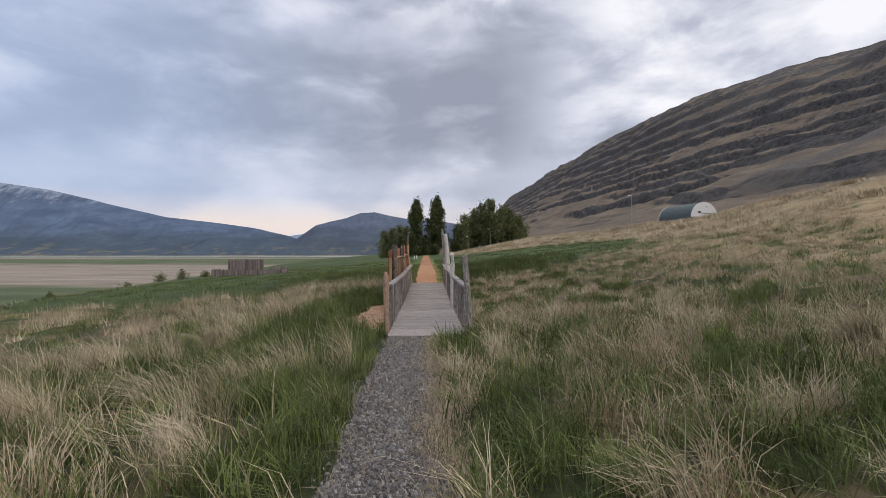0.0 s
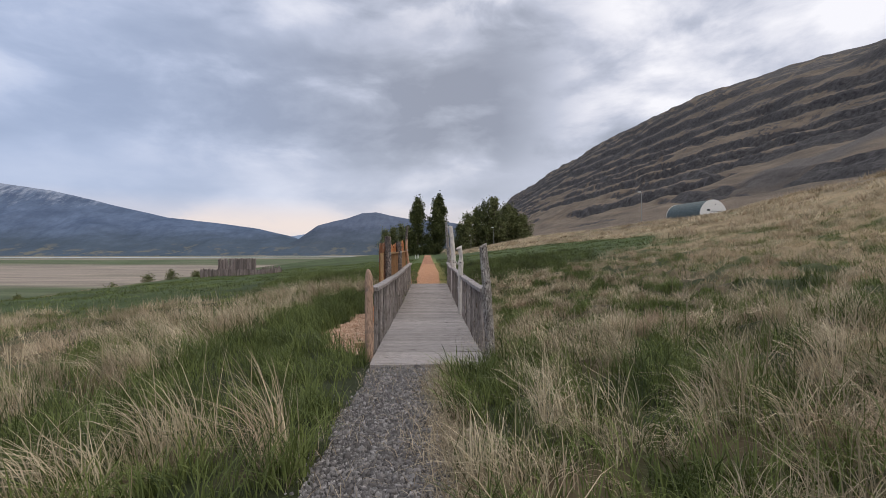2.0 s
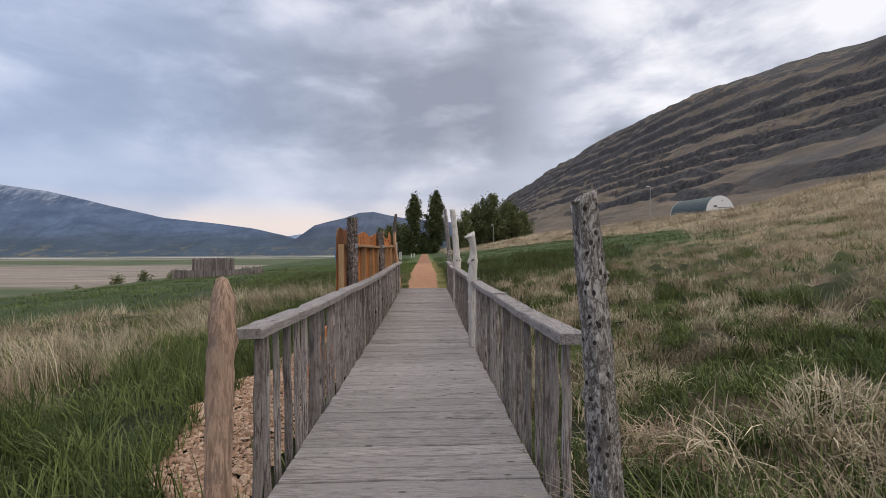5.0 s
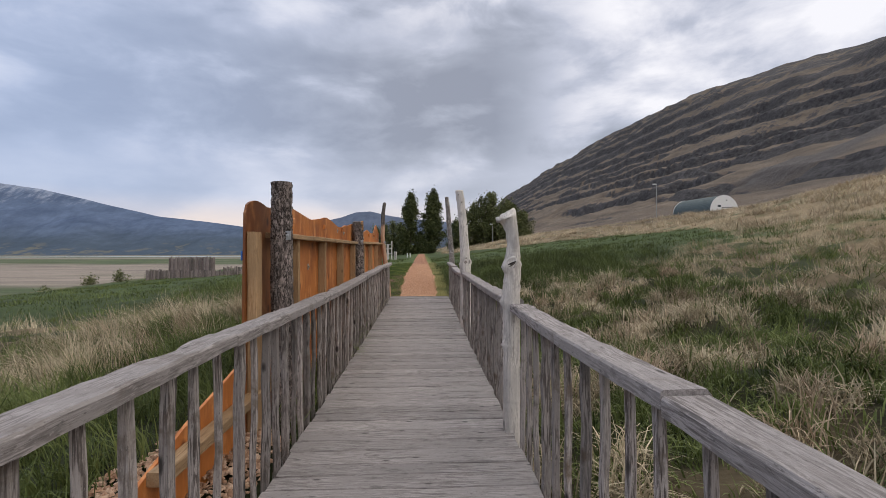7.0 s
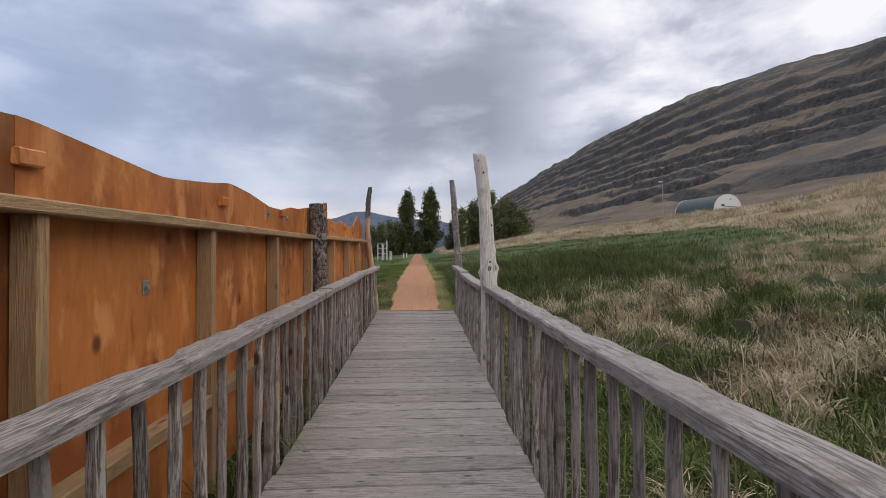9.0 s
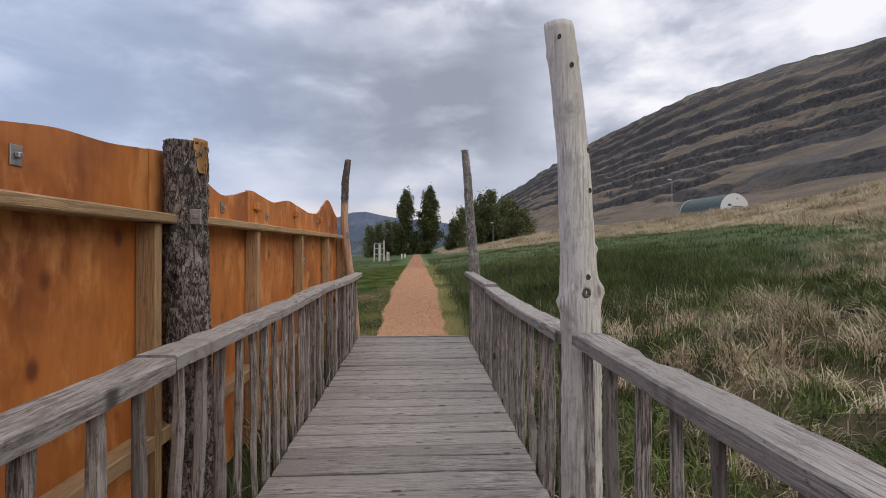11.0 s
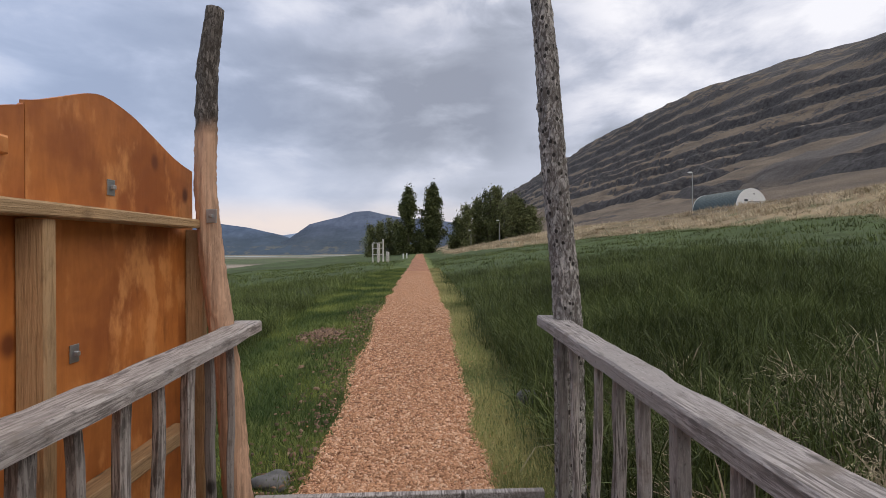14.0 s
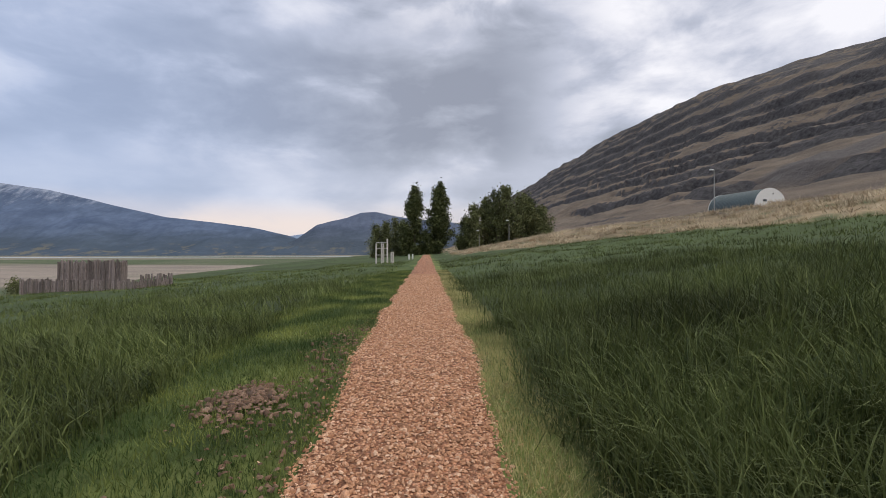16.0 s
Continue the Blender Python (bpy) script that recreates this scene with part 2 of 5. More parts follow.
def rock_material():
    m, nt, b = material("basalt_and_dry_grass")
    g = nt.nodes.new("ShaderNodeNewGeometry")
    sn = nt.nodes.new("ShaderNodeSeparateXYZ")
    wire(nt, g.outputs["Normal"], sn.inputs[0])
    vec = world_coords(nt)
    at = nt.nodes.new("ShaderNodeAttribute")
    at.attribute_name = "tone"
    sa = nt.nodes.new("ShaderNodeSeparateColor")
    wire(nt, at.outputs["Color"], sa.inputs[0])
    n1 = noise_node(nt, world_coords(nt, (1, 0.5, 2.5)), 0.045, 8, 0.65)
    n2 = noise_node(nt, vec, 0.25, 6, 0.7)
    grass = ramp(nt, n1, [(0.3, (0.085, 0.066, 0.048)), (0.5, (0.132, 0.101, 0.073)), (0.7, (0.20, 0.153, 0.108))])
    rock = ramp(nt, n2, [(0.32, (0.014, 0.013, 0.014)), (0.65, (0.075, 0.069, 0.069))])
    f = math_node(nt, "ADD", sa.outputs[0], math_node(nt, "MULTIPLY", math_node(nt, "SUBTRACT", n2, 0.5), 0.7))
    f = math_node(nt, "ADD", f, math_node(nt, "MULTIPLY", math_node(nt, "SUBTRACT", n1, 0.5), 0.8))
    gully = noise_node(nt, world_coords(nt, (0.3, 1.6, 0.3)), 0.05, 6, 0.65)
    f = math_node(nt, "ADD", f, math_node(nt, "MULTIPLY", math_node(nt, "SUBTRACT", gully, 0.5), 0.9))
    col = mixc(nt, maprange(nt, f, 0.42, 0.56), grass, rock)
    scree = ramp(nt, n2, [(0.3, (0.068, 0.060, 0.057)), (0.7, (0.11, 0.098, 0.092))])
    col = mixc(nt, math_node(nt, "MULTIPLY", sa.outputs[1], 0.9), col, scree)
    wire(nt, col, b.inputs["Base Color"])
    b.inputs["Roughness"].default_value = 0.95
    bump(nt, b, n2, 0.8, 2.5)
    return m


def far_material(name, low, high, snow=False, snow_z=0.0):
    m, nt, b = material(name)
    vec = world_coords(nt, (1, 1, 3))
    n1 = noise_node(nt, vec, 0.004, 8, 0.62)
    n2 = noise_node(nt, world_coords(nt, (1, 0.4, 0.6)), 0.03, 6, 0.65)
    # low and high already hold the blue of the haze in front
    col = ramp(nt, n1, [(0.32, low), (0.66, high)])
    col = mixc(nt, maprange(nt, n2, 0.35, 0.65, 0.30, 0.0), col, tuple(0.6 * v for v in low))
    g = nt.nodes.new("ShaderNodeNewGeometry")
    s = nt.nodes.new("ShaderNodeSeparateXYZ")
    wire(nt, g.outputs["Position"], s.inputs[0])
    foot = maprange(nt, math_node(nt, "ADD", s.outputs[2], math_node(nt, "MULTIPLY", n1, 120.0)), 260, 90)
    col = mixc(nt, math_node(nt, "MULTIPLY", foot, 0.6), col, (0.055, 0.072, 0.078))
    glade = maprange(nt, noise_node(nt, world_coords(nt, (1, 0.4, 2.5)), 0.011, 7, 0.7), 0.52, 0.62, 0.0, 0.8)
    low_foot = maprange(nt, math_node(nt, "ADD", s.outputs[2], math_node(nt, "MULTIPLY", n1, 120.0)), 130, 40)
    col = mixc(nt, math_node(nt, "MULTIPLY", low_foot, glade), col, (0.17, 0.16, 0.125))
    if snow:
        f = math_node(nt, "ADD", s.outputs[2], math_node(nt, "MULTIPLY", math_node(nt, "SUBTRACT", noise_node(nt, world_coords(nt, (1, 0.3, 0.5)), 0.02, 8, 0.75), 0.5), 900.0))
        col = mixc(nt, maprange(nt, f, snow_z, snow_z + 260, 0.0, 0.36), col, (0.62, 0.66, 0.74))
    wire(nt, col, b.inputs["Base Color"])
    b.inputs["Roughness"].default_value = 1.0
    b.inputs["Specular IOR Level"].default_value = 0.0
    bump(nt, b, n1, 0.6, 30)
    return m


def plain_material(name, color, rough=0.6, metal=0.0, vary=0.15, scale=8.0):
    m, nt, b = material(name)
    n = noise_node(nt, object_offset(nt, coords(nt)), scale, 6, 0.65)
    wire(nt, ramp(nt, n, [(0.3, tuple((1 - vary) * v for v in color)), (0.7, tuple(min(1, (1 + vary) * v) for v in color))]), b.inputs["Base Color"])
    b.inputs["Roughness"].default_value = rough
    b.inputs["Metallic"].default_value = metal
    bump(nt, b, n, 0.15, 0.004)
    return m


def leaf_material(name, stops):
    m, nt, b = material(name)
    g = nt.nodes.new("ShaderNodeNewGeometry")
    col = ramp(nt, g.outputs["Random Per Island"], stops)
    wire(nt, col, b.inputs["Base Color"])
    b.inputs["Roughness"].default_value = 0.6
    b.inputs["Specular IOR Level"].default_value = 0.2
    return m


M_PLANK = wood_material("weathered_deck_wood", (0.37, 0.335, 0.322), (0.195, 0.172, 0.163), "x", 0.85, True, 0.82, 1.16, flecks=0.6)
M_RAIL = wood_material("weathered_rail_wood", (0.42, 0.38, 0.365), (0.18, 0.155, 0.145), "y", 0.85, True, 0.85, 1.12, (0.19, 0.16, 0.14), flecks=0.75)
M_BAL = wood_material("weathered_baluster_wood", (0.375, 0.333, 0.31), (0.095, 0.077, 0.068), "z", 0.9, True, 0.6, 1.25, (0.13, 0.098, 0.075), flecks=0.6)
M_PINE = wood_material("new_pine_wood", (0.46, 0.295, 0.155), (0.37, 0.225, 0.11), "z", 0.7, True, 0.85, 1.1)
M_PINE_Y = wood_material("new_pine_rail_wood", (0.47, 0.31, 0.165), (0.37, 0.23, 0.115), "y", 0.7, True, 0.85, 1.1)
M_SILVER = wood_material("silvered_driftwood", (0.72, 0.675, 0.63), (0.53, 0.485, 0.445), "z", 0.8, True, 0.95, 1.05, (0.36, 0.33, 0.31), 0.7)
M_SPLIT = wood_material("split_log_wood", (0.46, 0.31, 0.22), (0.22, 0.14, 0.10), "z", 0.85, True, 0.95, 1.05, (0.17, 0.13, 0.11), 0.6)
M_BARE = wood_material("bare_orange_wood", (0.66, 0.37, 0.15), (0.52, 0.26, 0.09), "z", 0.8, False, 0.95, 1.05)
M_KNOT = wood_material("dark_knot_wood", (0.16, 0.125, 0.10), (0.05, 0.038, 0.03), "x", 0.9, False, 0.9, 1.1)
M_HOLLOW = wood_material("dark_hollow_wood", (0.12, 0.10, 0.085), (0.03, 0.024, 0.02), "z", 0.95, False, 0.9, 1.1)
M_GREYLOG = wood_material("grey_palisade_wood", (0.33, 0.275, 0.26), (0.12, 0.098, 0.09), "z", 0.95, False, 0.55, 1.3)
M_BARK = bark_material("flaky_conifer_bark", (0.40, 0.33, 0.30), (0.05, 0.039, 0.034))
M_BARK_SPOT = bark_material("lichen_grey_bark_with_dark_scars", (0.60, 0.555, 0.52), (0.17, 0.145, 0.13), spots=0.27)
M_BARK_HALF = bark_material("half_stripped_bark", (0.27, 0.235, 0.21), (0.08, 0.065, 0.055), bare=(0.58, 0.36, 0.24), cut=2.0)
M_METAL = plain_material("galvanised_steel", (0.42, 0.43, 0.44), 0.45, 0.9)
M_ROCK = rock_material()
M_GROUND = tone_material("meadow_soil", 5.0, relief=0.05)
M_BLADE = blade_material()
M_GRAVEL_BED = bed_material("gravel_bed", [(0.0, (0.055, 0.05, 0.048)), (0.5, (0.10, 0.092, 0.09)), (1.0, (0.18, 0.165, 0.16))], 55, 0.012)
M_GRAVEL = piece_material("crushed_gravel", [(0.0, (0.07, 0.064, 0.062)), (0.5, (0.16, 0.148, 0.146)), (0.85, (0.25, 0.235, 0.23)), (1.0, (0.40, 0.38, 0.37))])
M_CHIP_BED = bed_material("wood_chip_bed", [(0.0, (0.24, 0.10, 0.05)), (0.5, (0.48, 0.215, 0.11)), (1.0, (0.66, 0.34, 0.20))], 42, 0.012)
M_CHIP = piece_material("red_wood_chips", [(0.0, (0.26, 0.125, 0.065)), (0.3, (0.54, 0.275, 0.145)), (0.7, (0.71, 0.39, 0.225)), (1.0, (0.84, 0.57, 0.39))])
M_CHIP_PALE = piece_material("pale_wood_chips", [(0.0, (0.30, 0.17, 0.10)), (0.4, (0.50, 0.31, 0.20)), (1.0, (0.68, 0.50, 0.36))])
M_DEBRIS = piece_material("old_brown_chips", [(0.0, (0.09, 0.055, 0.035)), (0.6, (0.22, 0.125, 0.075)), (1.0, (0.34, 0.22, 0.15))])
# distance haze is painted into the base colours of these three
M_FAR = far_material("haze_tinted_heath_mountain", (0.083, 0.113, 0.178), (0.132, 0.175, 0.262), True, 330.0)
M_FAR_MID = far_material("haze_tinted_dark_hill", (0.095, 0.118, 0.17), (0.135, 0.162, 0.225))
M_FAR_LAST = far_material("haze_blue_far_ridge", (0.25, 0.33, 0.46), (0.29, 0.37, 0.50))
M_LEAF_DARK = leaf_material("dark_spring_leaves", [(0.0, (0.03, 0.038, 0.014)), (0.5, (0.07, 0.085, 0.03)), (1.0, (0.135, 0.15, 0.055))])
M_LEAF_LIGHT = leaf_material("young_willow_leaves", [(0.0, (0.055, 0.065, 0.026)), (0.5, (0.12, 0.135, 0.052)), (1.0, (0.22, 0.23, 0.10))])
M_TRUNK = plain_material("dark_tree_bark", (0.09, 0.075, 0.06), 0.95, vary=0.35)


# ---- mesh helpers ----
def part(name, bm, mat, parent=None, label="", smooth=False, m=None):
    me = bpy.data.meshes.new(name)
    bm.to_mesh(me)
    bm.free()
    return part_mesh(name, me, mat, parent, label, smooth, m)


def part_mesh(name, me, mat, parent=None, label="", smooth=False, m=None):
    if mat is not None and not me.materials:
        me.materials.append(mat)
    if smooth:
        me.polygons.foreach_set("use_smooth", np.ones(len(me.polygons), dtype=bool))
    ob = new(name, me)
    if parent is not None:
        ob.parent = parent
    if m is not None:
        ob.matrix_basis = m
    if label:
        ob["label"] = label
    return ob


def thing(name, label, category, m=None, group="", kind=""):
    ob = new(name)
    ob.empty_display_size = 0.2
    if m is not None:
        ob.matrix_basis = m
    return tagged(ob, label, category, group, kind)


def box_bm(x0, x1, y0, y1, z0, z1, bevel=0.0):
    bm = bmesh.new()
    vs = [bm.verts.new((x, y, z)) for z in (z0, z1) for y in (y0, y1) for x in (x0, x1)]
    for f in ((0, 2, 3, 1), (4, 5, 7, 6), (0, 1, 5, 4), (2, 6, 7, 3), (0, 4, 6, 2), (1, 3, 7, 5)):
        bm.faces.new([vs[i] for i in f])
    if bevel:
        bmesh.ops.bevel(bm, geom=bm.edges[:], offset=bevel, segments=1, affect="EDGES")
    return bm


def bar_bm(x0, x1, y0, y1, z0, z1, n, axis, rough, rnd, bevel=0.006):
    """A sawn timber, cut into n lengths along the axis and made slightly uneven, with broken edges."""
    lo, hi = np.array((x0, y0, z0)), np.array((x1, y1, z1))
    a = "xyz".index(axis)
    u, v = [i for i in range(3) if i != a]
    prof = []
    c = bevel
    for pu, pv in ((0, 0), (1, 0), (1, 1), (0, 1)):
        p = np.array((lo[u] if not pu else hi[u], lo[v] if not pv else hi[v]))
        su, sv = (c if not pu else -c), (c if not pv else -c)
        pair = [p + (su, 0), p + (0, sv)]
        prof += pair if (pu, pv) in ((1, 0), (0, 1)) else pair[::-1]
    bm = bmesh.new()
    rings = []
    for i in range(n + 1):
        s = lo[a] + (hi[a] - lo[a]) * i / n
        off = np.array((rnd.uniform(-rough, rough), rnd.uniform(-rough, rough)))
        ring = []
        for p in prof:
            q = np.zeros(3)
            q[a], q[u], q[v] = s + (rnd.uniform(-rough, rough) if i in (0, n) else 0), p[0] + off[0] + rnd.uniform(-rough, rough) * 0.5, p[1] + off[1] + rnd.uniform(-rough, rough) * 0.5
            ring.append(bm.verts.new(q))
        rings.append(ring)
    k = len(prof)
    for r0, r1 in zip(rings, rings[1:]):
        for j in range(k):
            bm.faces.new((r0[j], r0[(j + 1) % k], r1[(j + 1) % k], r1[j]))
    bm.faces.new(rings[0][::-1])
    bm.faces.new(rings[-1])
    bmesh.ops.recalc_face_normals(bm, faces=bm.faces[:])
    return bm


def log_bm(points, rnd, sides=14, rough=0.06, step=0.05, cap=0.012, knots=(), tilt_cap=(0, 0), ragged=0.0, furrow=0.0):
    """A round pole along points (x, y, z, r), wavy and bumpy; knots: (z, angle, size) bosses."""
    pts = np.array(points, dtype=float)
    z = np.arange(pts[0, 2], pts[-1, 2] + 1e-6, step)
    px, py, pr = (np.interp(z, pts[:, 2], pts[:, i]) for i in (0, 1, 3))
    ph = [rnd.uniform(0, 6.28) for _ in range(6)]
    bm = bmesh.new()
    rings = []
    for i, zz in enumerate(z):
        ring = []
        for j in range(sides):
            a = 2 * math.pi * j / sides
            r = pr[i] * (1 + rough * (math.sin(3 * a + ph[0] + 2.1 * zz) * 0.5 + math.sin(5 * a + ph[1] - 3.3 * zz) * 0.35 + rnd.uniform(-0.5, 0.5)))
            for kz, ka, ks in knots:
                dz, da = (zz - kz) / ks, math.atan2(math.sin(a - ka), math.cos(a - ka)) * pr[i] / ks
                r += ks * 0.75 * math.exp(-1.3 * (dz * dz + da * da))
            if furrow:
                q = Vector((math.cos(a) * pr[i] * 40, math.sin(a) * pr[i] * 40, zz * 15 + ph[2]))
                ridge = 1 - 2.4 * abs(noise.noise(q)) + 0.5 * noise.noise(q * 2.7)
                r += furrow * (ridge - 0.5)
            x, y = px[i] + r * math.cos(a), py[i] + r * math.sin(a)
            lift = 0.0
            if i == len(z) - 1:
                lift = tilt_cap[0] * (x - px[i]) + tilt_cap[1] * (y - py[i]) + ragged * rnd.uniform(-1, 1)
            ring.append(bm.verts.new((x, y, zz + lift)))
        rings.append(ring)
    for r0, r1 in zip(rings, rings[1:]):
        for j in range(sides):
            bm.faces.new((r0[j], r0[(j + 1) % sides], r1[(j + 1) % sides], r1[j]))
    top = bm.verts.new((px[-1], py[-1], z[-1] + cap))
    for j in range(sides):
        bm.faces.new((rings[-1][j], rings[-1][(j + 1) % sides], top))
    bm.faces.new(rings[0][::-1])
    return bm


def grid_mesh(name, X, Y, Z, tone=None):
    ny, nx = X.shape
    me = bpy.data.meshes.new(name)
    me.vertices.add(nx * ny)
    me.vertices.foreach_set("co", np.stack((X, Y, Z), -1).astype(np.float32).ravel())
    i = np.arange(nx * ny).reshape(ny, nx)
    q = np.stack((i[:-1, :-1], i[:-1, 1:], i[1:, 1:], i[1:, :-1]), -1).reshape(-1, 4)
    set_faces(me, q)
    if tone is not None:
        set_tone(me, tone.reshape(-1, 3))
    return me


def set_faces(me, faces):
    n, k = faces.shape
    me.loops.add(n * k)
    me.loops.foreach_set("vertex_index", faces.astype(np.int32).ravel())
    me.polygons.add(n)
    me.polygons.foreach_set("loop_start", (np.arange(n) * k).astype(np.int32))
    me.update(calc_edges=True)


def set_tone(me, rgb):
    at = me.color_attributes.new("tone", "FLOAT_COLOR", "POINT")
    at.data.foreach_set("color", np.concatenate((rgb, np.ones((len(rgb), 1))), 1).astype(np.float32).ravel())


# ---- the lie of the land ----
def ease(v, a, b):
    t = np.clip((v - a) / (b - a), 0, 1)
    return t * t * (3 - 2 * t)


def waves(x, y, size, seed):
    """Smooth uneven noise from rotated waves, about -1 to 1."""
    rs = np.random.RandomState(seed)
    out = np.zeros_like(np.asarray(x, dtype=float))
    for _ in range(9):
        a, f, p = rs.uniform(0, 6.28), rs.uniform(0.5, 1.7) / size, rs.uniform(0, 6.28)
        out = out + np.sin(6.28 * f * (x * np.cos(a) + y * np.sin(a)) + p + 1.3 * np.sin(3.1 * f * (x * np.sin(a) - y * np.cos(a))))
    return out / 4.2


def bank_x(y):
    return np.clip(20 - 0.62 * (y - 50), 3.0, 20.0)


def path_mid(y):
    return np.where(y < 7, -0.34 - 0.012 * y, -0.14 - 0.009 * (y - 14))


def land(x, y, bumps=True):
    x, y = np.asarray(x, dtype=float), np.asarray(y, dtype=float)
    axis = np.where(y < 0, -0.07 - 0.034 * np.maximum(y, -40), np.where(y < 14.5, -0.07, -0.05))
    axis = axis + 0.33 * ease(y, 15.5, 19.5) - 0.3 * ease(y, 0.3, 3.5) * ease(y, 14.3, 11.5) * ease(x, -1.2, -0.4)
    xb = bank_x(y)
    r = np.maximum(x - 0.8, 0)
    bank = 0.29 - 0.09 * ease(y, 32, 52)
    right = 0.13 * np.minimum(r, xb) + bank * np.clip(r - xb, 0, 16) + 0.115 * np.maximum(r - xb - 16, 0)
    l = np.maximum(-x - 1.3, 0)
    crest = 24 + 0.22 * np.maximum(y - 15, 0)
    left = -0.074 * np.minimum(l, crest) - 0.33 * np.maximum(l - crest, 0)
    z = axis + right + left
    if bumps:
        off = ease(np.abs(x - path_mid(y)), 0.9, 3.0)
        field = ease(y, 12, 16)
        z = z + off * (1 - 0.75 * field) * ((0.08 + 0.08 * ease(x, 2, 7)) * waves(x, y, 2.2, 3) + (0.05 + 0.06 * ease(x, 1.2, 4)) * waves(x, y, 0.8, 5)) + off * 0.12 * waves(x, y, 11, 9)
    return np.maximum(z, -26 + 0.3 * waves(x, y, 300, 4))


def dryness(x, y):
    """Where the meadow is dead straw (1) and where it is new green (0)."""
    d = 0.45 + 0.36 * waves(x, y, 3.6, 21) + 0.46 * waves(x, y, 1.15, 22)
    edge = np.minimum(bank_x(y), 14 + 0.43 * np.maximum(y - 21, 0))
    field = ease(y - 0.5 * np.maximum(x - 2, 0) + 1.2 * waves(x, y, 5, 23), 13.0, 15.5) * ease(x + 0.5 * waves(x, y, 4, 26), edge + 0.8, edge - 0.8)
    crest = 24 + 0.22 * np.maximum(y - 15, 0)
    field = np.maximum(field * ease(-x, crest + 2, crest - 2), ease(-x, 6.0, 9.0) * ease(y + 0.6 * x + 2 * waves(x, y, 6, 24), 8, 11) * ease(-x, crest + 2, crest - 2))
    bank = ease(x, bank_x(y), bank_x(y) + 3)
    d = d + 0.22 * bank + 0.22 * ease(x, 8, 16) - 0.3 * ease(np.abs(x - path_mid(y)), 1.6, 0.8)
    d = d + 0.05 * ease(x, 0.6, 1.4) * ease(y, -1.0, 1.5)
    tuft = np.exp(-((x - 3.0) / 1.7) ** 2 - ((y - 14.6) / 1.2) ** 2)
    field, d = field * (1 - 0.75 * tuft), d + 0.5 * tuft
    d = d - 0.9 * ease(x, -4.2, -2.6) * ease(x, -0.2, -1.0) * ease(y + 0.5 * waves(x, y, 2, 25), -3.5, -1.0) * ease(y, 10, 7)
    return np.clip(d, 0, 1), np.clip(field, 0, 1)


STRAW = np.array((0.36, 0.275, 0.165))
GREEN = np.array((0.085, 0.105, 0.04))
FIELD = np.array((0.06, 0.085, 0.03))


def ground_tone(x, y):
    d, f = dryness(x, y)
    d = ease(d, 0.33, 0.67)
    # ground near the walk is darkened, painting in the shade between blades
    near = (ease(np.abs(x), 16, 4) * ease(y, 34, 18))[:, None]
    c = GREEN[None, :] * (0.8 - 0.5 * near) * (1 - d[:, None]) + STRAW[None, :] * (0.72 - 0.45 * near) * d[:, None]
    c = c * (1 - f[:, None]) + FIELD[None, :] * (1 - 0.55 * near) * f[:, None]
    side = x - path_mid(y)
    lawn = ease(side, -2.3, -1.9) * ease(side, 1.1, 0.85) * ease(y, 13.5, 15)
    c = c * (1 - lawn[:, None]) + (np.array((0.055, 0.082, 0.022)) + np.array((0.10, 0.10, 0.03)) * ease(waves(x, y, 1.5, 41) + 0.6 * waves(x, y, 0.5, 43) + 0.6 * (side > 0), -0.1, 1.0)[:, None]) * lawn[:, None]
    heath = ease(x + 4 * waves(x, y, 14, 46), bank_x(y) + 12, bank_x(y) + 20)[:, None]
    rough = ease(waves(x, y, 7, 47) + 0.6 * waves(x, y, 2.5, 48), -0.6, 0.8)[:, None]
    c = c * (1 - heath) + (np.array((0.09, 0.07, 0.048)) * (1 - rough) + np.array((0.195, 0.155, 0.108)) * rough) * heath
    # the valley floor: fields, sand bars and pale bogs in long strips
    v = ease(land(x, y, False), -20, -25)
    w = y + 90 * waves(x * 0.25, y, 420, 31) + 30 * waves(x * 0.3, y, 120, 32)
    sand = ease(w, 250, 300) * ease(w, 1050, 900) + 0.8 * ease(w, 1500, 1600) * ease(w, 1800, 1700) + 0.7 * ease(w, 2150, 2250)
    sand = np.clip(sand + 0.25 * waves(x * 0.2, y, 75, 33), 0, 1)
    val = np.array((0.085, 0.11, 0.05))[None, :] * (1 - sand[:, None]) + np.array((0.27, 0.225, 0.185))[None, :] * sand[:, None]
    river = ease(np.abs(y - 2080 - 0.05 * x), 110, 50)
    val = val * (1 - river[:, None]) + np.array((0.50, 0.54, 0.60))[None, :] * river[:, None]
    return c * (1 - v[:, None]) + val * v[:, None]


def graded(lo, a, b, hi, step, grow):
    mid = list(np.arange(a, b + 1e-6, step))
    up, s = [], step
    while (up[-1] if up else b) < hi:
        s *= grow
        up.append((up[-1] if up else b) + s)
    down, s = [], step
    while (down[-1] if down else a) > lo:
        s *= grow
        down.append((down[-1] if down else a) - s)
    return np.array(down[::-1] + mid + up)


def build_ground():
    xs, ys = graded(-4300, -10, 12, 150, 0.26, 1.05), graded(-400, -10, 22, 4600, 0.3, 1.045)
    X, Y = np.meshgrid(xs, ys)
    Z = land(X, Y)
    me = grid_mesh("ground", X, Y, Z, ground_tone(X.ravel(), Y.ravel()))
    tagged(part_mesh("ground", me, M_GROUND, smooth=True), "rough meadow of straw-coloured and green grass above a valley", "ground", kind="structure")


build_ground()


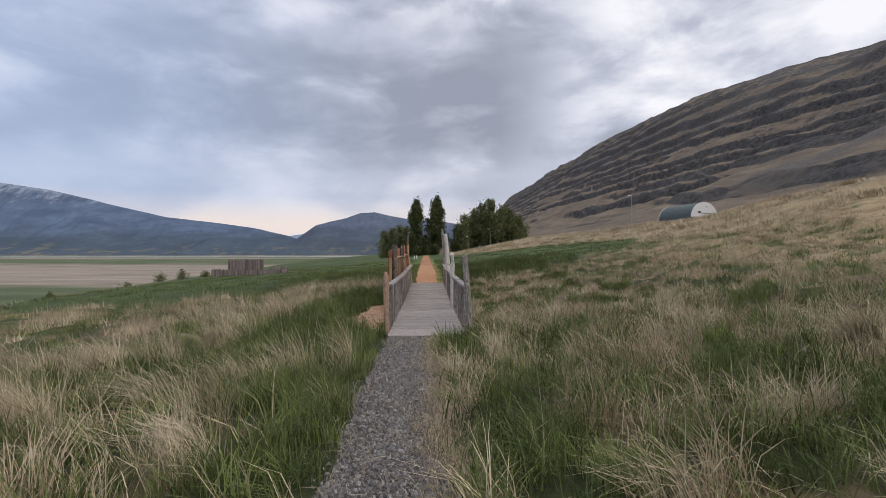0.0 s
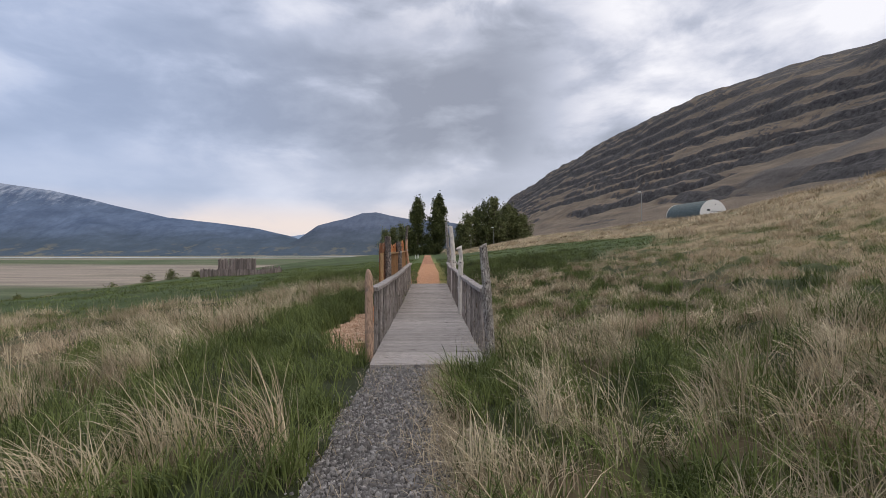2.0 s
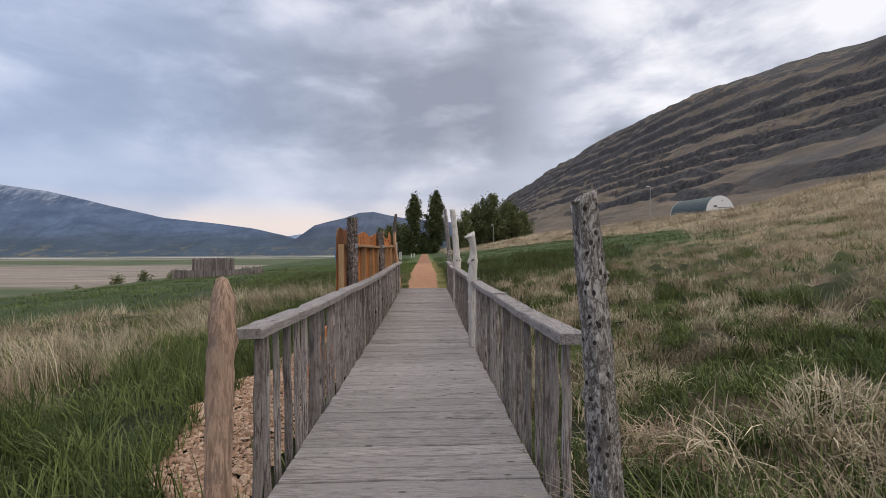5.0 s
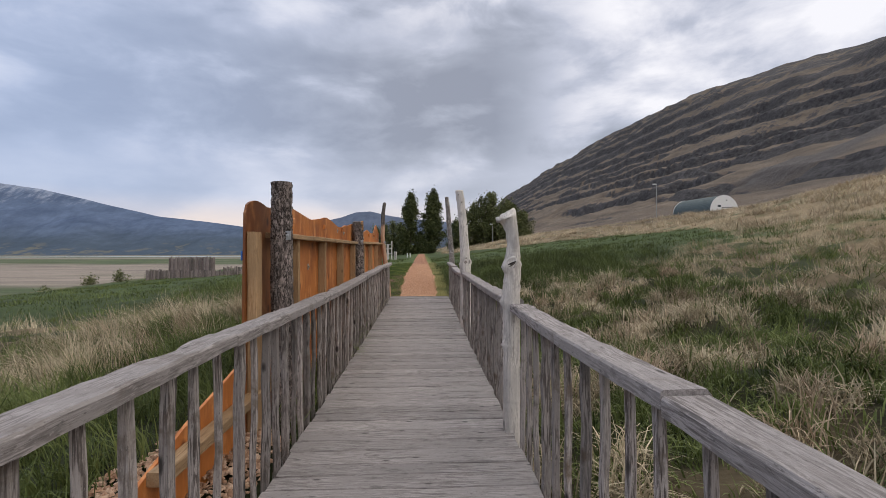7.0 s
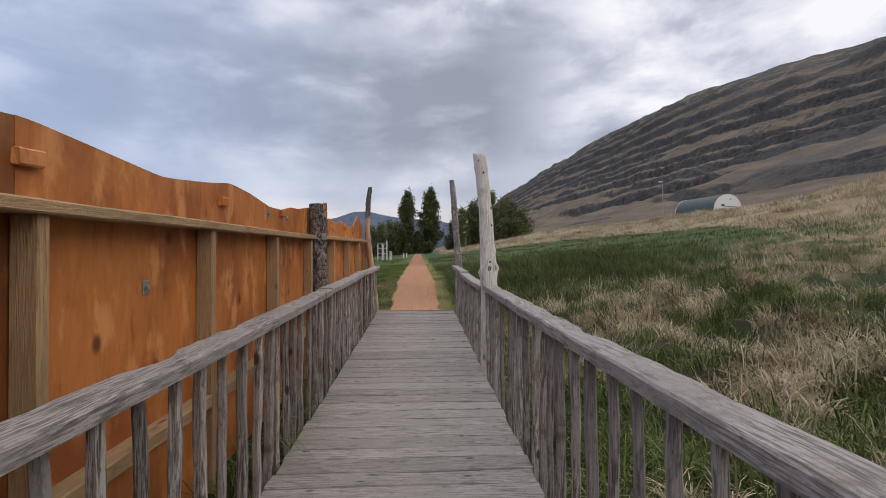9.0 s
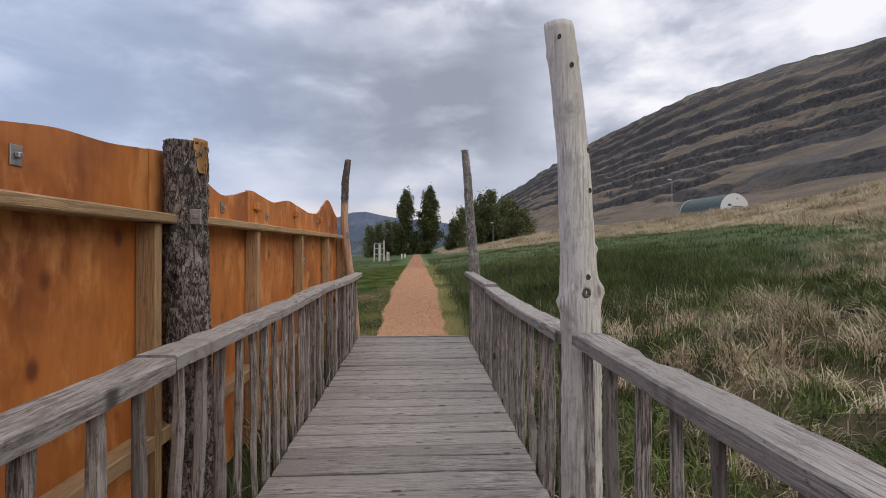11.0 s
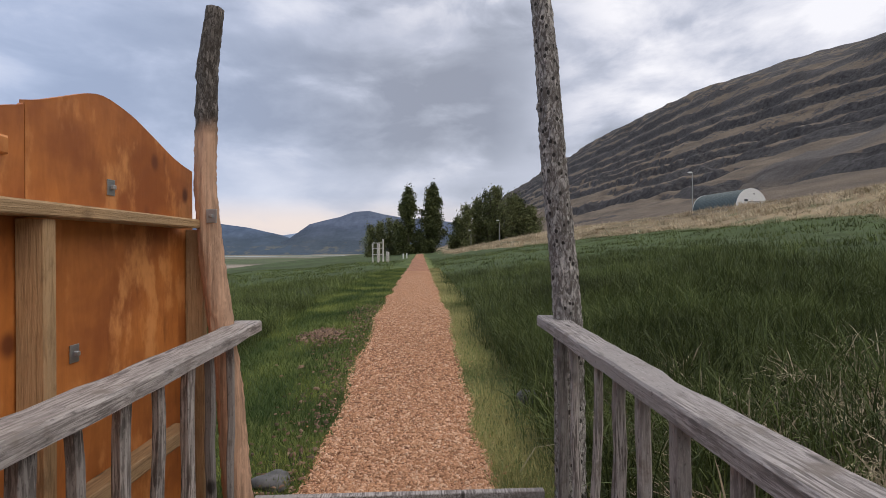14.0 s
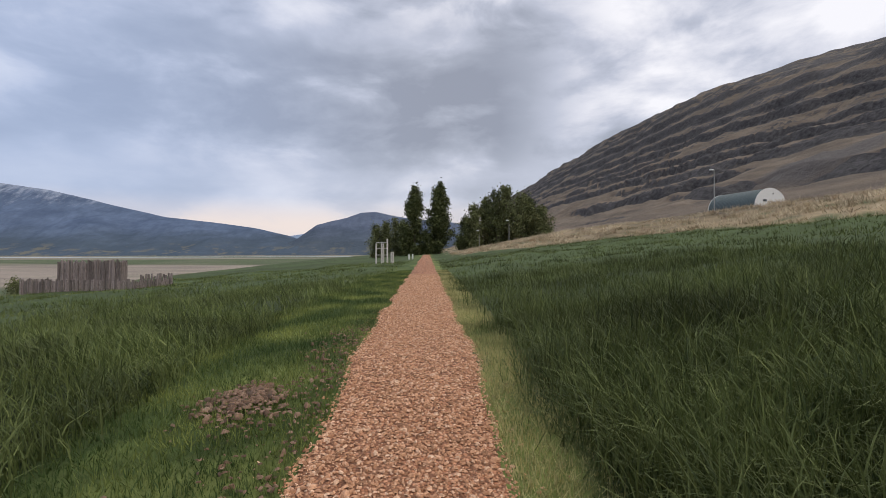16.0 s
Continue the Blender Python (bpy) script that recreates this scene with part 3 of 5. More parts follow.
# ---- mountains ----
def build_mountain():
    v = np.concatenate((np.linspace(-500, 400, 60), np.geomspace(404, 3600, 250)))
    u = np.linspace(0, 1, 250)
    U, Y = np.meshgrid(u, v)
    over = np.clip((U - 0.93) / 0.07, 0, 1)
    X = 88 + 412 * np.minimum(U, 0.93) / 0.93 + 260 * over
    H = np.interp(Y, [-500, 300, 515, 700, 900, 1300, 2100, 3000, 3600], [0.36, 0.40, 0.445, 0.51, 0.57, 0.635, 0.65, 0.66, 0.5])
    s = np.clip((X - 88) / 412, 0, 1)
    z = X * (0.125 + (H - 0.125) * s ** 0.8) * (1 - 0.12 * over)
    z = z + s * (9 * waves(X, Y, 190, 51) + 4 * waves(X, Y * 0.7, 60, 52)) * (1 - 0.6 * over)
    gul = s * (1 - s) * 4
    z = z - gul * 5 * np.abs(waves(X * 0.15, Y, 55, 53))
    # lava beds: each one a cliff with a grassy shelf on it
    zz = z + 6 * waves(X * 0.5, Y * 0.35, 190, 54) + 3.0 * waves(X, Y * 0.6, 45, 57) + 1.5 * waves(X, Y, 14, 58)
    q = zz / 20.0 + 0.8 * np.sin(zz / 61.0) + 0.4 * np.sin(zz / 27.0 + 1)
    bed = np.floor(q)
    lay = np.abs(np.sin(bed * 12.9898) * 437.585) % 1.0
    r = q - bed
    cliff = ease(r, 0.60, 0.92)
    # every bed breaks off and comes again along the slope
    found = ease(waves(Y * 0.9 + 0.3 * X, bed * 311.0, 420, 66) + 0.3 * waves(X, Y * 0.6, 60, 67) + 0.9 * (lay - 0.5) + 1.7 * (s - 0.42), -0.55, 0.5)
    amt = np.clip(ease(s, 0.06, 0.36) * ease(s, 1.02, 0.86) * found, 0, 1)
    z = z + amt * (0.4 + 0.6 * lay) * 20.0 * (cliff * 0.97 - r) * 0.9
    rock = ease(np.abs(r - 0.76), 0.22, 0.09) * ease(s, 0.05, 0.25) * (0.55 + 0.5 * lay) * found + 0.40 * ease(s + 0.10 * waves(X, Y, 90, 60), 0.42, 0.80)
    fine = (zz / 6.3 + 0.3 * np.sin(zz / 11.0)) % 1.0
    rock = rock + 0.34 * ease(np.abs(fine - 0.7), 0.28, 0.1) * ease(s, 0.2, 0.5) * (0.4 + 0.9 * waves(X * 0.5, Y * 0.6, 60, 62))
    fan = ease((X - 240) ** 2 / 50 ** 2 + (Y - 262 + 0.5 * (X - 240) + 8 * waves(X, Y, 40, 59)) ** 2 / (16 + 0.45 * np.clip(290 - X, 0, 100)) ** 2, 1.0, 0.7)
    z = z + fan * 2.5
    tone = np.stack((rock * (1 - fan), fan, rock * 0), -1)
    z[:, 0] -= 6
    me = grid_mesh("mountain", X, Y, z, tone.reshape(-1, 3))
    tagged(part_mesh("mountain_slope", me, M_ROCK, smooth=False), "steep mountainside of dark basalt ledges and dry grass", "mountain", kind="structure")


build_mountain()


def far_ridge(name, label, mat, y_foot, y_ridge, dirs, elevs, seed, rough):
    d = np.linspace(dirs[0], dirs[-1], 260)
    e = np.interp(d, dirs, elevs)
    t = np.concatenate((np.linspace(0, 1, 40), [1.12]))
    D, T = np.meshgrid(d, t)
    Y = y_foot + (y_ridge - y_foot) * T
    X = D * y_ridge + (D * (y_foot - y_ridge)) * 0.35 * (1 - T)
    top = np.interp(D, dirs, elevs) * y_ridge
    Tc = np.clip(T, 0, 1)
    Z = -32 + (top + 32) * (0.25 * Tc + 0.75 * Tc ** 1.5) * np.where(T > 1, 0.9, 1)
    Z = Z + rough * (Tc * (1 - Tc) * 4 + 0.08) * (waves(X, Y, 700, seed) + 0.5 * waves(X, Y, 240, seed + 1))
    Z[0] = -40
    me = grid_mesh(name, X, Y, Z)
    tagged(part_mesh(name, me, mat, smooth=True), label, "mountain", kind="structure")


far_ridge("mountain_far_west", "long mountain coloured blue as haze, with streaks of snow on its crest", M_FAR, 2500, 3500,
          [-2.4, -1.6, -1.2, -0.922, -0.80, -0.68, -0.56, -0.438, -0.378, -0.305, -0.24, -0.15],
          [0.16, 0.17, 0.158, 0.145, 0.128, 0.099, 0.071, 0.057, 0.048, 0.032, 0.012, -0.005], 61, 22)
far_ridge("hill_far_north", "flat-topped hill across the valley, coloured slate-blue as haze", M_FAR_MID, 2700, 3300,
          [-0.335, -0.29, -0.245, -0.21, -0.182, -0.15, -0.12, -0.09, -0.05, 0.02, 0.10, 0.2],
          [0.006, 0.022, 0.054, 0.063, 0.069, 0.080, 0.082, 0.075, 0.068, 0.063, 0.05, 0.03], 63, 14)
far_ridge("ridge_last_north", "ridge at the head of the valley, coloured pale blue as haze", M_FAR_LAST, 4100, 4500,
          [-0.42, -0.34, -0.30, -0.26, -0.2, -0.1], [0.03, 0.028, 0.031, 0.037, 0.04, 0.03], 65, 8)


# ---- footbridge ----
BRIDGE = pose(-0.03, 0, 0.0, 0.17, 0, 0.36)
LENGTH = 14.47


def sag(y):
    """How far the old bridge hangs through along its length."""
    return -0.075 * math.sin(math.pi * min(max(y / LENGTH, 0), 1))


def build_bridge():
    rnd = random.Random(11)
    bridge = thing("footbridge", "weathered grey timber footbridge with slatted railings", "bridge", BRIDGE)
    for x in (-0.55, 0.0, 0.55):
        part("beam", box_bm(x - 0.06, x + 0.06, 0.1, LENGTH - 0.1, -0.33, -0.124), M_BAL, bridge)
    part("cross_beam", box_bm(-1.06, -0.84, 0.50, 0.60, 0.10, 0.18, 0.006), M_PINE_Y, bridge, "short pale timber jutting out by the first post")
    part("end_board", box_bm(-0.775, 0.775, -0.045, -0.004, -0.13, -0.004, 0.004), M_RAIL, bridge)
    part("end_board", box_bm(-0.775, 0.775, LENGTH + 0.004, LENGTH + 0.045, -0.13, -0.004, 0.004), M_RAIL, bridge)
    # planks across the deck, in four sawn widths
    made = {}
    for w in (0.138, 0.158, 0.178, 0.198):
        for k in range(2):
            bm = bar_bm(-0.785, 0.785, 0, w, -0.044, 0, 5, "x", 0.004, rnd, 0.007)
            me = bpy.data.meshes.new("plank")
            bm.to_mesh(me)
            bm.free()
            made[w, k] = me
    y = 0.0
    while y < LENGTH - 0.13:
        w = rnd.choice((0.138, 0.158, 0.178, 0.198))
        w = w if y + w < LENGTH else 0.138
        part_mesh("plank", made[w, rnd.randint(0, 1)], M_PLANK, bridge,
                  m=pose(rnd.uniform(-0.008, 0.008), y, sag(y + w / 2) + rnd.uniform(-0.003, 0.002), 0, rnd.uniform(-0.12, 0.12), rnd.uniform(-0.15, 0.15)))
        y += w + rnd.uniform(0.008, 0.015)
    # railings
    bal = []
    for k in range(6):
        s = 0.0135 + 0.0013 * k
        bm = bar_bm(-s * 1.25, s * 1.25, -s, s, -0.16, 0.905, 7, "z", 0.005, rnd, 0.007)
        me = bpy.data.meshes.new("baluster")
        bm.to_mesh(me)
        bm.free()
        bal.append(me)
    for side in (-1, 1):
        y = 0.87 if side < 0 else 0.68
        while y < LENGTH - 0.02:
            part_mesh("baluster", bal[rnd.randint(0, 5)], M_BAL, bridge,
                      m=pose(side * (0.815 + rnd.uniform(-0.008, 0.008)), y, sag(y) + rnd.uniform(-0.01, 0), rnd.uniform(-1.2, 1.2), rnd.uniform(-1, 1), rnd.uniform(-14, 14)))
            y += 0.208 + rnd.uniform(-0.024, 0.026)
        part("side_board", bar_bm(side * 0.79 - 0.012, side * 0.79 + 0.012, 0.05, LENGTH - 0.05, -0.30, -0.13, 12, "y", 0.003, rnd), M_BAL, bridge)
    # lengths of handrail; each butts on the next, with wane and splinters on the outer edge
    for side, cuts in ((-1, (0.80, 3.90, 9.30, 12.22, LENGTH + 0.10)), (1, (0.60, 2.90, 5.13, 9.70, 12.42, LENGTH + 0.10))):
        for i, (a, b) in enumerate(zip(cuts, cuts[1:])):
            if side > 0 and i in (2, 3):
                a += 0.17 if i == 2 else 0.15
            if side > 0 and i in (1, 2):
                b -= 0.03
            lift = (0.0, -0.008, 0.002, -0.004)[i] if side < 0 else (-0.012, 0.0, 0.012, -0.022, 0.008)[i]
            bm = rail_bm(side, a + 0.003, b - 0.003, 0.913 + lift, 0.968 + lift, rnd)
            part("handrail", bm, M_RAIL, bridge)
    return bridge


def rail_bm(side, a, b, z0, z1, rnd):
    n = max(6, int((b - a) / 0.09))
    bm = bmesh.new()
    rings = []
    chips = [(rnd.uniform(a, b), rnd.uniform(0.07, 0.2), rnd.uniform(0.015, 0.05)) for _ in range(max(1, int((b - a) / 1.3)))]
    bow = rnd.uniform(-0.012, 0.012)
    for i in range(n + 1):
        y = a + (b - a) * i / n
        s = math.sin(math.pi * i / n)
        outer = 0.905 + rnd.uniform(-0.003, 0.003)
        for cy, cl, cd in chips:
            outer -= cd * max(0, 1 - abs(y - cy) / cl)
        inner = 0.757 + bow * s + rnd.uniform(-0.0025, 0.0025)
        dz = rnd.uniform(-0.002, 0.002) - 0.008 * s + sag(y) - 0.042 * float(ease(y, 7.0, 14.0) if side > 0 else ease(y, 11.5, 14.4))
        prof = [(inner, z0), (inner, z1 - 0.009), (inner + 0.008, z1), (outer - 0.014, z1 + rnd.uniform(-0.004, 0.002)), (outer, z1 - 0.016), (outer - 0.006, z0)]
        rings.append([bm.verts.new((side * x, y, z + dz)) for x, z in prof])
    k = 6
    for r0, r1 in zip(rings, rings[1:]):
        for j in range(k):
            bm.faces.new((r0[j], r0[(j + 1) % k], r1[(j + 1) % k], r1[j]))
    bm.faces.new(rings[0])
    bm.faces.new(rings[-1][::-1])
    bmesh.ops.recalc_face_normals(bm, faces=bm.faces[:])
    return bm


build_bridge()


# ---- log posts beside the bridge ----
def log_post(name, x, y, points, mat, label, seed, **shape):
    """points: (dx, dy, z, r) from the ground up; the pole is one piece of timber."""
    rnd = random.Random(seed)
    g = float(land(x, y)) - 0.25
    pts = [(points[0][0], points[0][1], g, points[0][3])] + list(points)
    bm = log_bm(pts, rnd, **shape)
    ob = part(name, bm, mat, smooth=True, m=pose(x, y, 0))
    return tagged(ob, label, "post", "log posts of the bridge")


log_post("log_post", -0.90, 0.55, [(0.02, -0.1, 0, 0.062), (0.01, -0.03, 0.5, 0.06), (0, 0.03, 0.95, 0.058), (-0.005, 0.06, 1.13, 0.055), (-0.015, 0.07, 1.22, 0.03), (-0.02, 0.07, 1.27, 0.008)],
         M_SPLIT, "split reddish-brown log post with a pointed top", 1, sides=10, rough=0.16, knots=((0.95, 0.2, 0.035),))
log_post("log_post", 0.80, 0.28, [(0.04, -0.06, 0, 0.072), (0.02, 0, 0.5, 0.066), (-0.01, 0, 1.0, 0.060), (-0.045, 0, 1.4, 0.056), (-0.06, 0, 1.6, 0.05)],
         M_BARK_SPOT, "grey lichen-covered log post with dark knot holes", 2, rough=0.07, sides=32, step=0.02, furrow=0.009, tilt_cap=(0.6, 0.2), knots=((0.75, 3.4, 0.03), (1.25, -0.4, 0.025)))
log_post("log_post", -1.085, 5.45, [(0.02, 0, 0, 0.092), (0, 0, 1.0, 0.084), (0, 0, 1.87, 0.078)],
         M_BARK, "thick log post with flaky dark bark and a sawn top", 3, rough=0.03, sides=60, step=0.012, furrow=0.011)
GNARLED = log_post("log_post", 0.715, 5.17, [(0.0, 0, 0, 0.064), (0.0, 0, 0.85, 0.062), (0.0, 0, 1.0, 0.064), (0.01, 0, 1.12, 0.06), (0.012, 0, 1.25, 0.057), (0.018, 0, 1.36, 0.046), (0.008, 0, 1.44, 0.047), (-0.008, 0, 1.51, 0.056), (-0.026, 0, 1.57, 0.066), (-0.032, 0, 1.60, 0.066)],
         M_SILVER, "silvery gnarled driftwood post with a hooked top", 4, rough=0.11, sides=22, step=0.02,
         knots=((1.19, 3.7, 0.045), (0.92, 3.2, 0.036), (1.2, 0.2, 0.028), (1.555, 3.3, 0.042), (0.6, 3.5, 0.03)), tilt_cap=(0.55, 0.5), ragged=0.012, cap=-0.02)


def burl_bm(r, depth):
    """A grown-over branch scar: a raised lip round a sunk eye."""
    bm = bmesh.new()
    rings = []
    for k, (f, h) in enumerate(((1.0, 0.0), (0.92, 0.6), (0.72, 0.85), (0.55, 0.35), (0.3, 0.25), (0.12, 0.2))):
        rings.append([bm.verts.new((r * f * math.cos(a) * (1 + 0.1 * math.sin(2 * a + k)), -depth * h, r * 1.3 * f * math.sin(a) * (1 + 0.08 * math.cos(3 * a + k)))) for a in np.linspace(0, 6.283, 19)[:-1]])
    for r0, r1 in zip(rings, rings[1:]):
        for i in range(18):
            bm.faces.new((r0[i], r0[(i + 1) % 18], r1[(i + 1) % 18], r1[i]))
    bm.faces.new(rings[-1])
    bmesh.ops.recalc_face_normals(bm, faces=bm.faces[:])
    return bm


part("burl", burl_bm(0.043, 0.010), M_SILVER, GNARLED, "grown-over branch scar", True, pose(-0.006, -0.052, 1.215, 0, 30, -14))
# the slot is a small dark-coloured disc set on the burl
part("hollow", burl_bm(0.020, 0.005), M_HOLLOW, GNARLED, "dark slot in the branch scar", True, pose(-0.012, -0.063, 1.205, 0, 58, -18) @ Matrix.Diagonal((0.6, 1, 1.7, 1)))
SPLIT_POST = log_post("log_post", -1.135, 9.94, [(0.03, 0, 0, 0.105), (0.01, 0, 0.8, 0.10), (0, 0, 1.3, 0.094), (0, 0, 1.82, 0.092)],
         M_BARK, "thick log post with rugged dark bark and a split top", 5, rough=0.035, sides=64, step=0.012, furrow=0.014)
WHITE_POST = log_post("log_post", 0.70, 9.80, [(0.06, 0, 0, 0.095), (0.055, 0, 0.85, 0.09), (0.05, 0, 1.05, 0.095), (0.04, 0, 1.25, 0.082), (0.02, 0, 1.7, 0.074), (-0.02, 0, 2.1, 0.07), (-0.055, 0, 2.36, 0.068)],
         M_SILVER, "tall silvery barkless log post with dark knots", 6, rough=0.05, sides=20, step=0.03,
         knots=((1.05, 3.3, 0.04), (1.1, 0.2, 0.045), (1.75, 0.4, 0.02), (2.2, 0.1, 0.02), (2.2, 3.3, 0.018), (1.3, 0.1, 0.025)))
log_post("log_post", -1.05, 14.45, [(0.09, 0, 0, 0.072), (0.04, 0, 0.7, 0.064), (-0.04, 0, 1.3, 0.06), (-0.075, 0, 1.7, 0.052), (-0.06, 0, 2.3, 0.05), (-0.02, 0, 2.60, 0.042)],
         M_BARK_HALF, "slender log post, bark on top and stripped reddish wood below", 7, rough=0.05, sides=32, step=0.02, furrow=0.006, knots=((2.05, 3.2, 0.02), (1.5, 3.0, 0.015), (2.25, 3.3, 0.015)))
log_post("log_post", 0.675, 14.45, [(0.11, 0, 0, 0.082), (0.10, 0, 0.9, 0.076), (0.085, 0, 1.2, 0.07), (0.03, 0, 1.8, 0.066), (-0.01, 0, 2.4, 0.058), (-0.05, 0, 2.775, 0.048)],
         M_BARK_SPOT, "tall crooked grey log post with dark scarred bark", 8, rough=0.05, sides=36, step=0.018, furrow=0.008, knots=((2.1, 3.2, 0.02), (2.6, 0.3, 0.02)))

for zz, ang, size in ((1.10, 2, 0.020), (1.17, 10, 0.011), (1.567, 42, 0.010), (1.755, 50, 0.012), (2.14, 12, 0.010), (2.27, -20, 0.009)):
    mid = np.interp(zz, (0.85, 1.25, 1.7, 2.1, 2.36), (0.055, 0.04, 0.02, -0.02, -0.055))
    rad = np.interp(zz, (1.05, 1.25, 1.7, 2.36), (0.097, 0.082, 0.074, 0.068)) * 0.97
    part("knot", burl_bm(size, 0.009), M_KNOT, WHITE_POST, "dark knot", True, pose(mid + rad * math.sin(radians(ang)), -rad * math.cos(radians(ang)), zz, 0, 0, ang))


def bare_patch_bm(r, a0, a1, z0, z1, rnd):
    """A strip of bare wood where the bark has split off the log."""
    bm = bmesh.new()
    rows = []
    for i in range(9):
        z = z0 + (z1 - z0) * i / 8
        shrink = 0.5 * (1 - i / 8) ** 2
        edge = [a0 + (a1 - a0) * (shrink * 0.6 + (1 - shrink) * j / 6) + rnd.uniform(-0.03, 0.03) for j in range(7)]
        rows.append([bm.verts.new((r * math.cos(a), r * math.sin(a), z)) for a in edge])
    for r0, r1 in zip(rows, rows[1:]):
        for j in range(6):
            bm.faces.new((r0[j], r0[j + 1], r1[j + 1], r1[j]))
    bmesh.ops.solidify(bm, geom=bm.faces[:], thickness=0.02)
    bmesh.ops.recalc_face_normals(bm, faces=bm.faces[:])
    return bm


part("bare_patch", bare_patch_bm(0.097, radians(-46), radians(12), 1.66, 1.822, random.Random(17)), M_BARE, SPLIT_POST, "bare orange wood where the bark has split off", True)


# ---- stained plywood screen beside the bridge ----
def screen_material(name, low, high):
    m, nt, b = material(name)
    vec = object_offset(nt, coords(nt, "Object"))
    big = noise_node(nt, vec, 1.7, 5, 0.6)
    grain = noise_node(nt, object_offset(nt, coords(nt, "Object", (7, 7, 1.4))), 2.4, 7, 0.6, 1.2)
    col = ramp(nt, grain, [(0.25, (0.42, 0.135, 0.028)), (0.7, (0.58, 0.205, 0.048))])
    col = mixc(nt, maprange(nt, big, 0.42, 0.66, 0, 0.8), col, (0.25, 0.068, 0.017))
    drip = noise_node(nt, object_offset(nt, coords(nt, "Object", (6, 6, 1.6))), 2.1, 5, 0.6)
    col = mixc(nt, maprange(nt, drip, 0.56, 0.74, 0, 0.6), col, (0.21, 0.06, 0.016))
    pale = noise_node(nt, object_offset(nt, coords(nt, "Object", (2, 2, 1))), 3.1, 5, 0.6)
    col = mixc(nt, maprange(nt, pale, 0.50, 0.66, 0, 0.75), col, (0.72, 0.315, 0.105))
    kn = node(nt, "ShaderNodeTexVoronoi", Scale=4.2)
    wire(nt, object_offset(nt, coords(nt, "Object", (1, 1, 0.7))), kn.inputs["Vector"])
    col = mixc(nt, maprange(nt, kn.outputs["Distance"], 0.17, 0.05), col, (0.16, 0.045, 0.014))
    wire(nt, shade_by_object(nt, col, low, high), b.inputs["Base Color"])
    b.inputs["Roughness"].default_value = 0.55
    bump(nt, b, grain, 0.2, 0.003)
    return m


M_PLY = screen_material("orange_stained_plywood", 0.86, 1.12)
# the same plywood colours at about half the brightness, for one sheet
M_PLY_DARK = screen_material("dark_brown_plywood", 0.42, 0.5)
M_BLUE = plain_material("bright_blue_paint", (0.02, 0.12, 0.42), 0.5)
WAVE_Y = [3.45, 3.8, 4.3, 4.8, 5.08, 5.10, 5.16, 5.28, 5.42, 5.6, 5.9, 6.25, 6.6, 7.05, 7.5, 7.85, 8.2, 8.65, 9.0, 9.28, 9.55, 10.0, 10.25, 10.6, 10.85, 11.1, 11.4, 11.62, 12.06, 12.45, 12.85, 13.3, 13.6, 13.84, 14.05, 14.4, 14.56]
WAVE_Z = [0.05, 0.22, 0.36, 0.46, 0.52, 1.56, 1.66, 1.70, 1.70, 1.665, 1.70, 1.73, 1.70, 1.66, 1.70, 1.745, 1.72, 1.66, 1.665, 1.715, 1.72, 1.78, 1.73, 1.63, 1.67, 1.735, 1.705, 1.69, 1.76, 1.73, 1.70, 1.73, 1.86, 1.965, 1.93, 1.80, 1.77]


def sheet_bm(a, b, x0, x1, low):
    ys = np.unique(np.concatenate((np.arange(a, b, 0.04), [b])))
    zs = np.interp(ys, WAVE_Y, WAVE_Z)
    k = np.array((1, 2, 3, 2, 1)) / 9.0
    pad = np.pad(zs, 2, mode="edge")
    sm = np.convolve(pad, k, "valid")
    zs = np.where(np.abs(ys - 5.09) < 0.13, zs, sm)
    bm = bmesh.new()
    cols = []
    for y, z in zip(ys, zs):
        cols.append([bm.verts.new(p) for p in ((x0, y, low), (x0, y, z), (x1, y, z), (x1, y, low))])
    for c0, c1 in zip(cols, cols[1:]):
        for j in range(4):
            bm.faces.new((c0[j], c0[(j + 1) % 4], c1[(j + 1) % 4], c1[j]))
    bm.faces.new(cols[0][::-1])
    bm.faces.new(cols[-1])
    bmesh.ops.recalc_face_normals(bm, faces=bm.faces[:])
    return bm


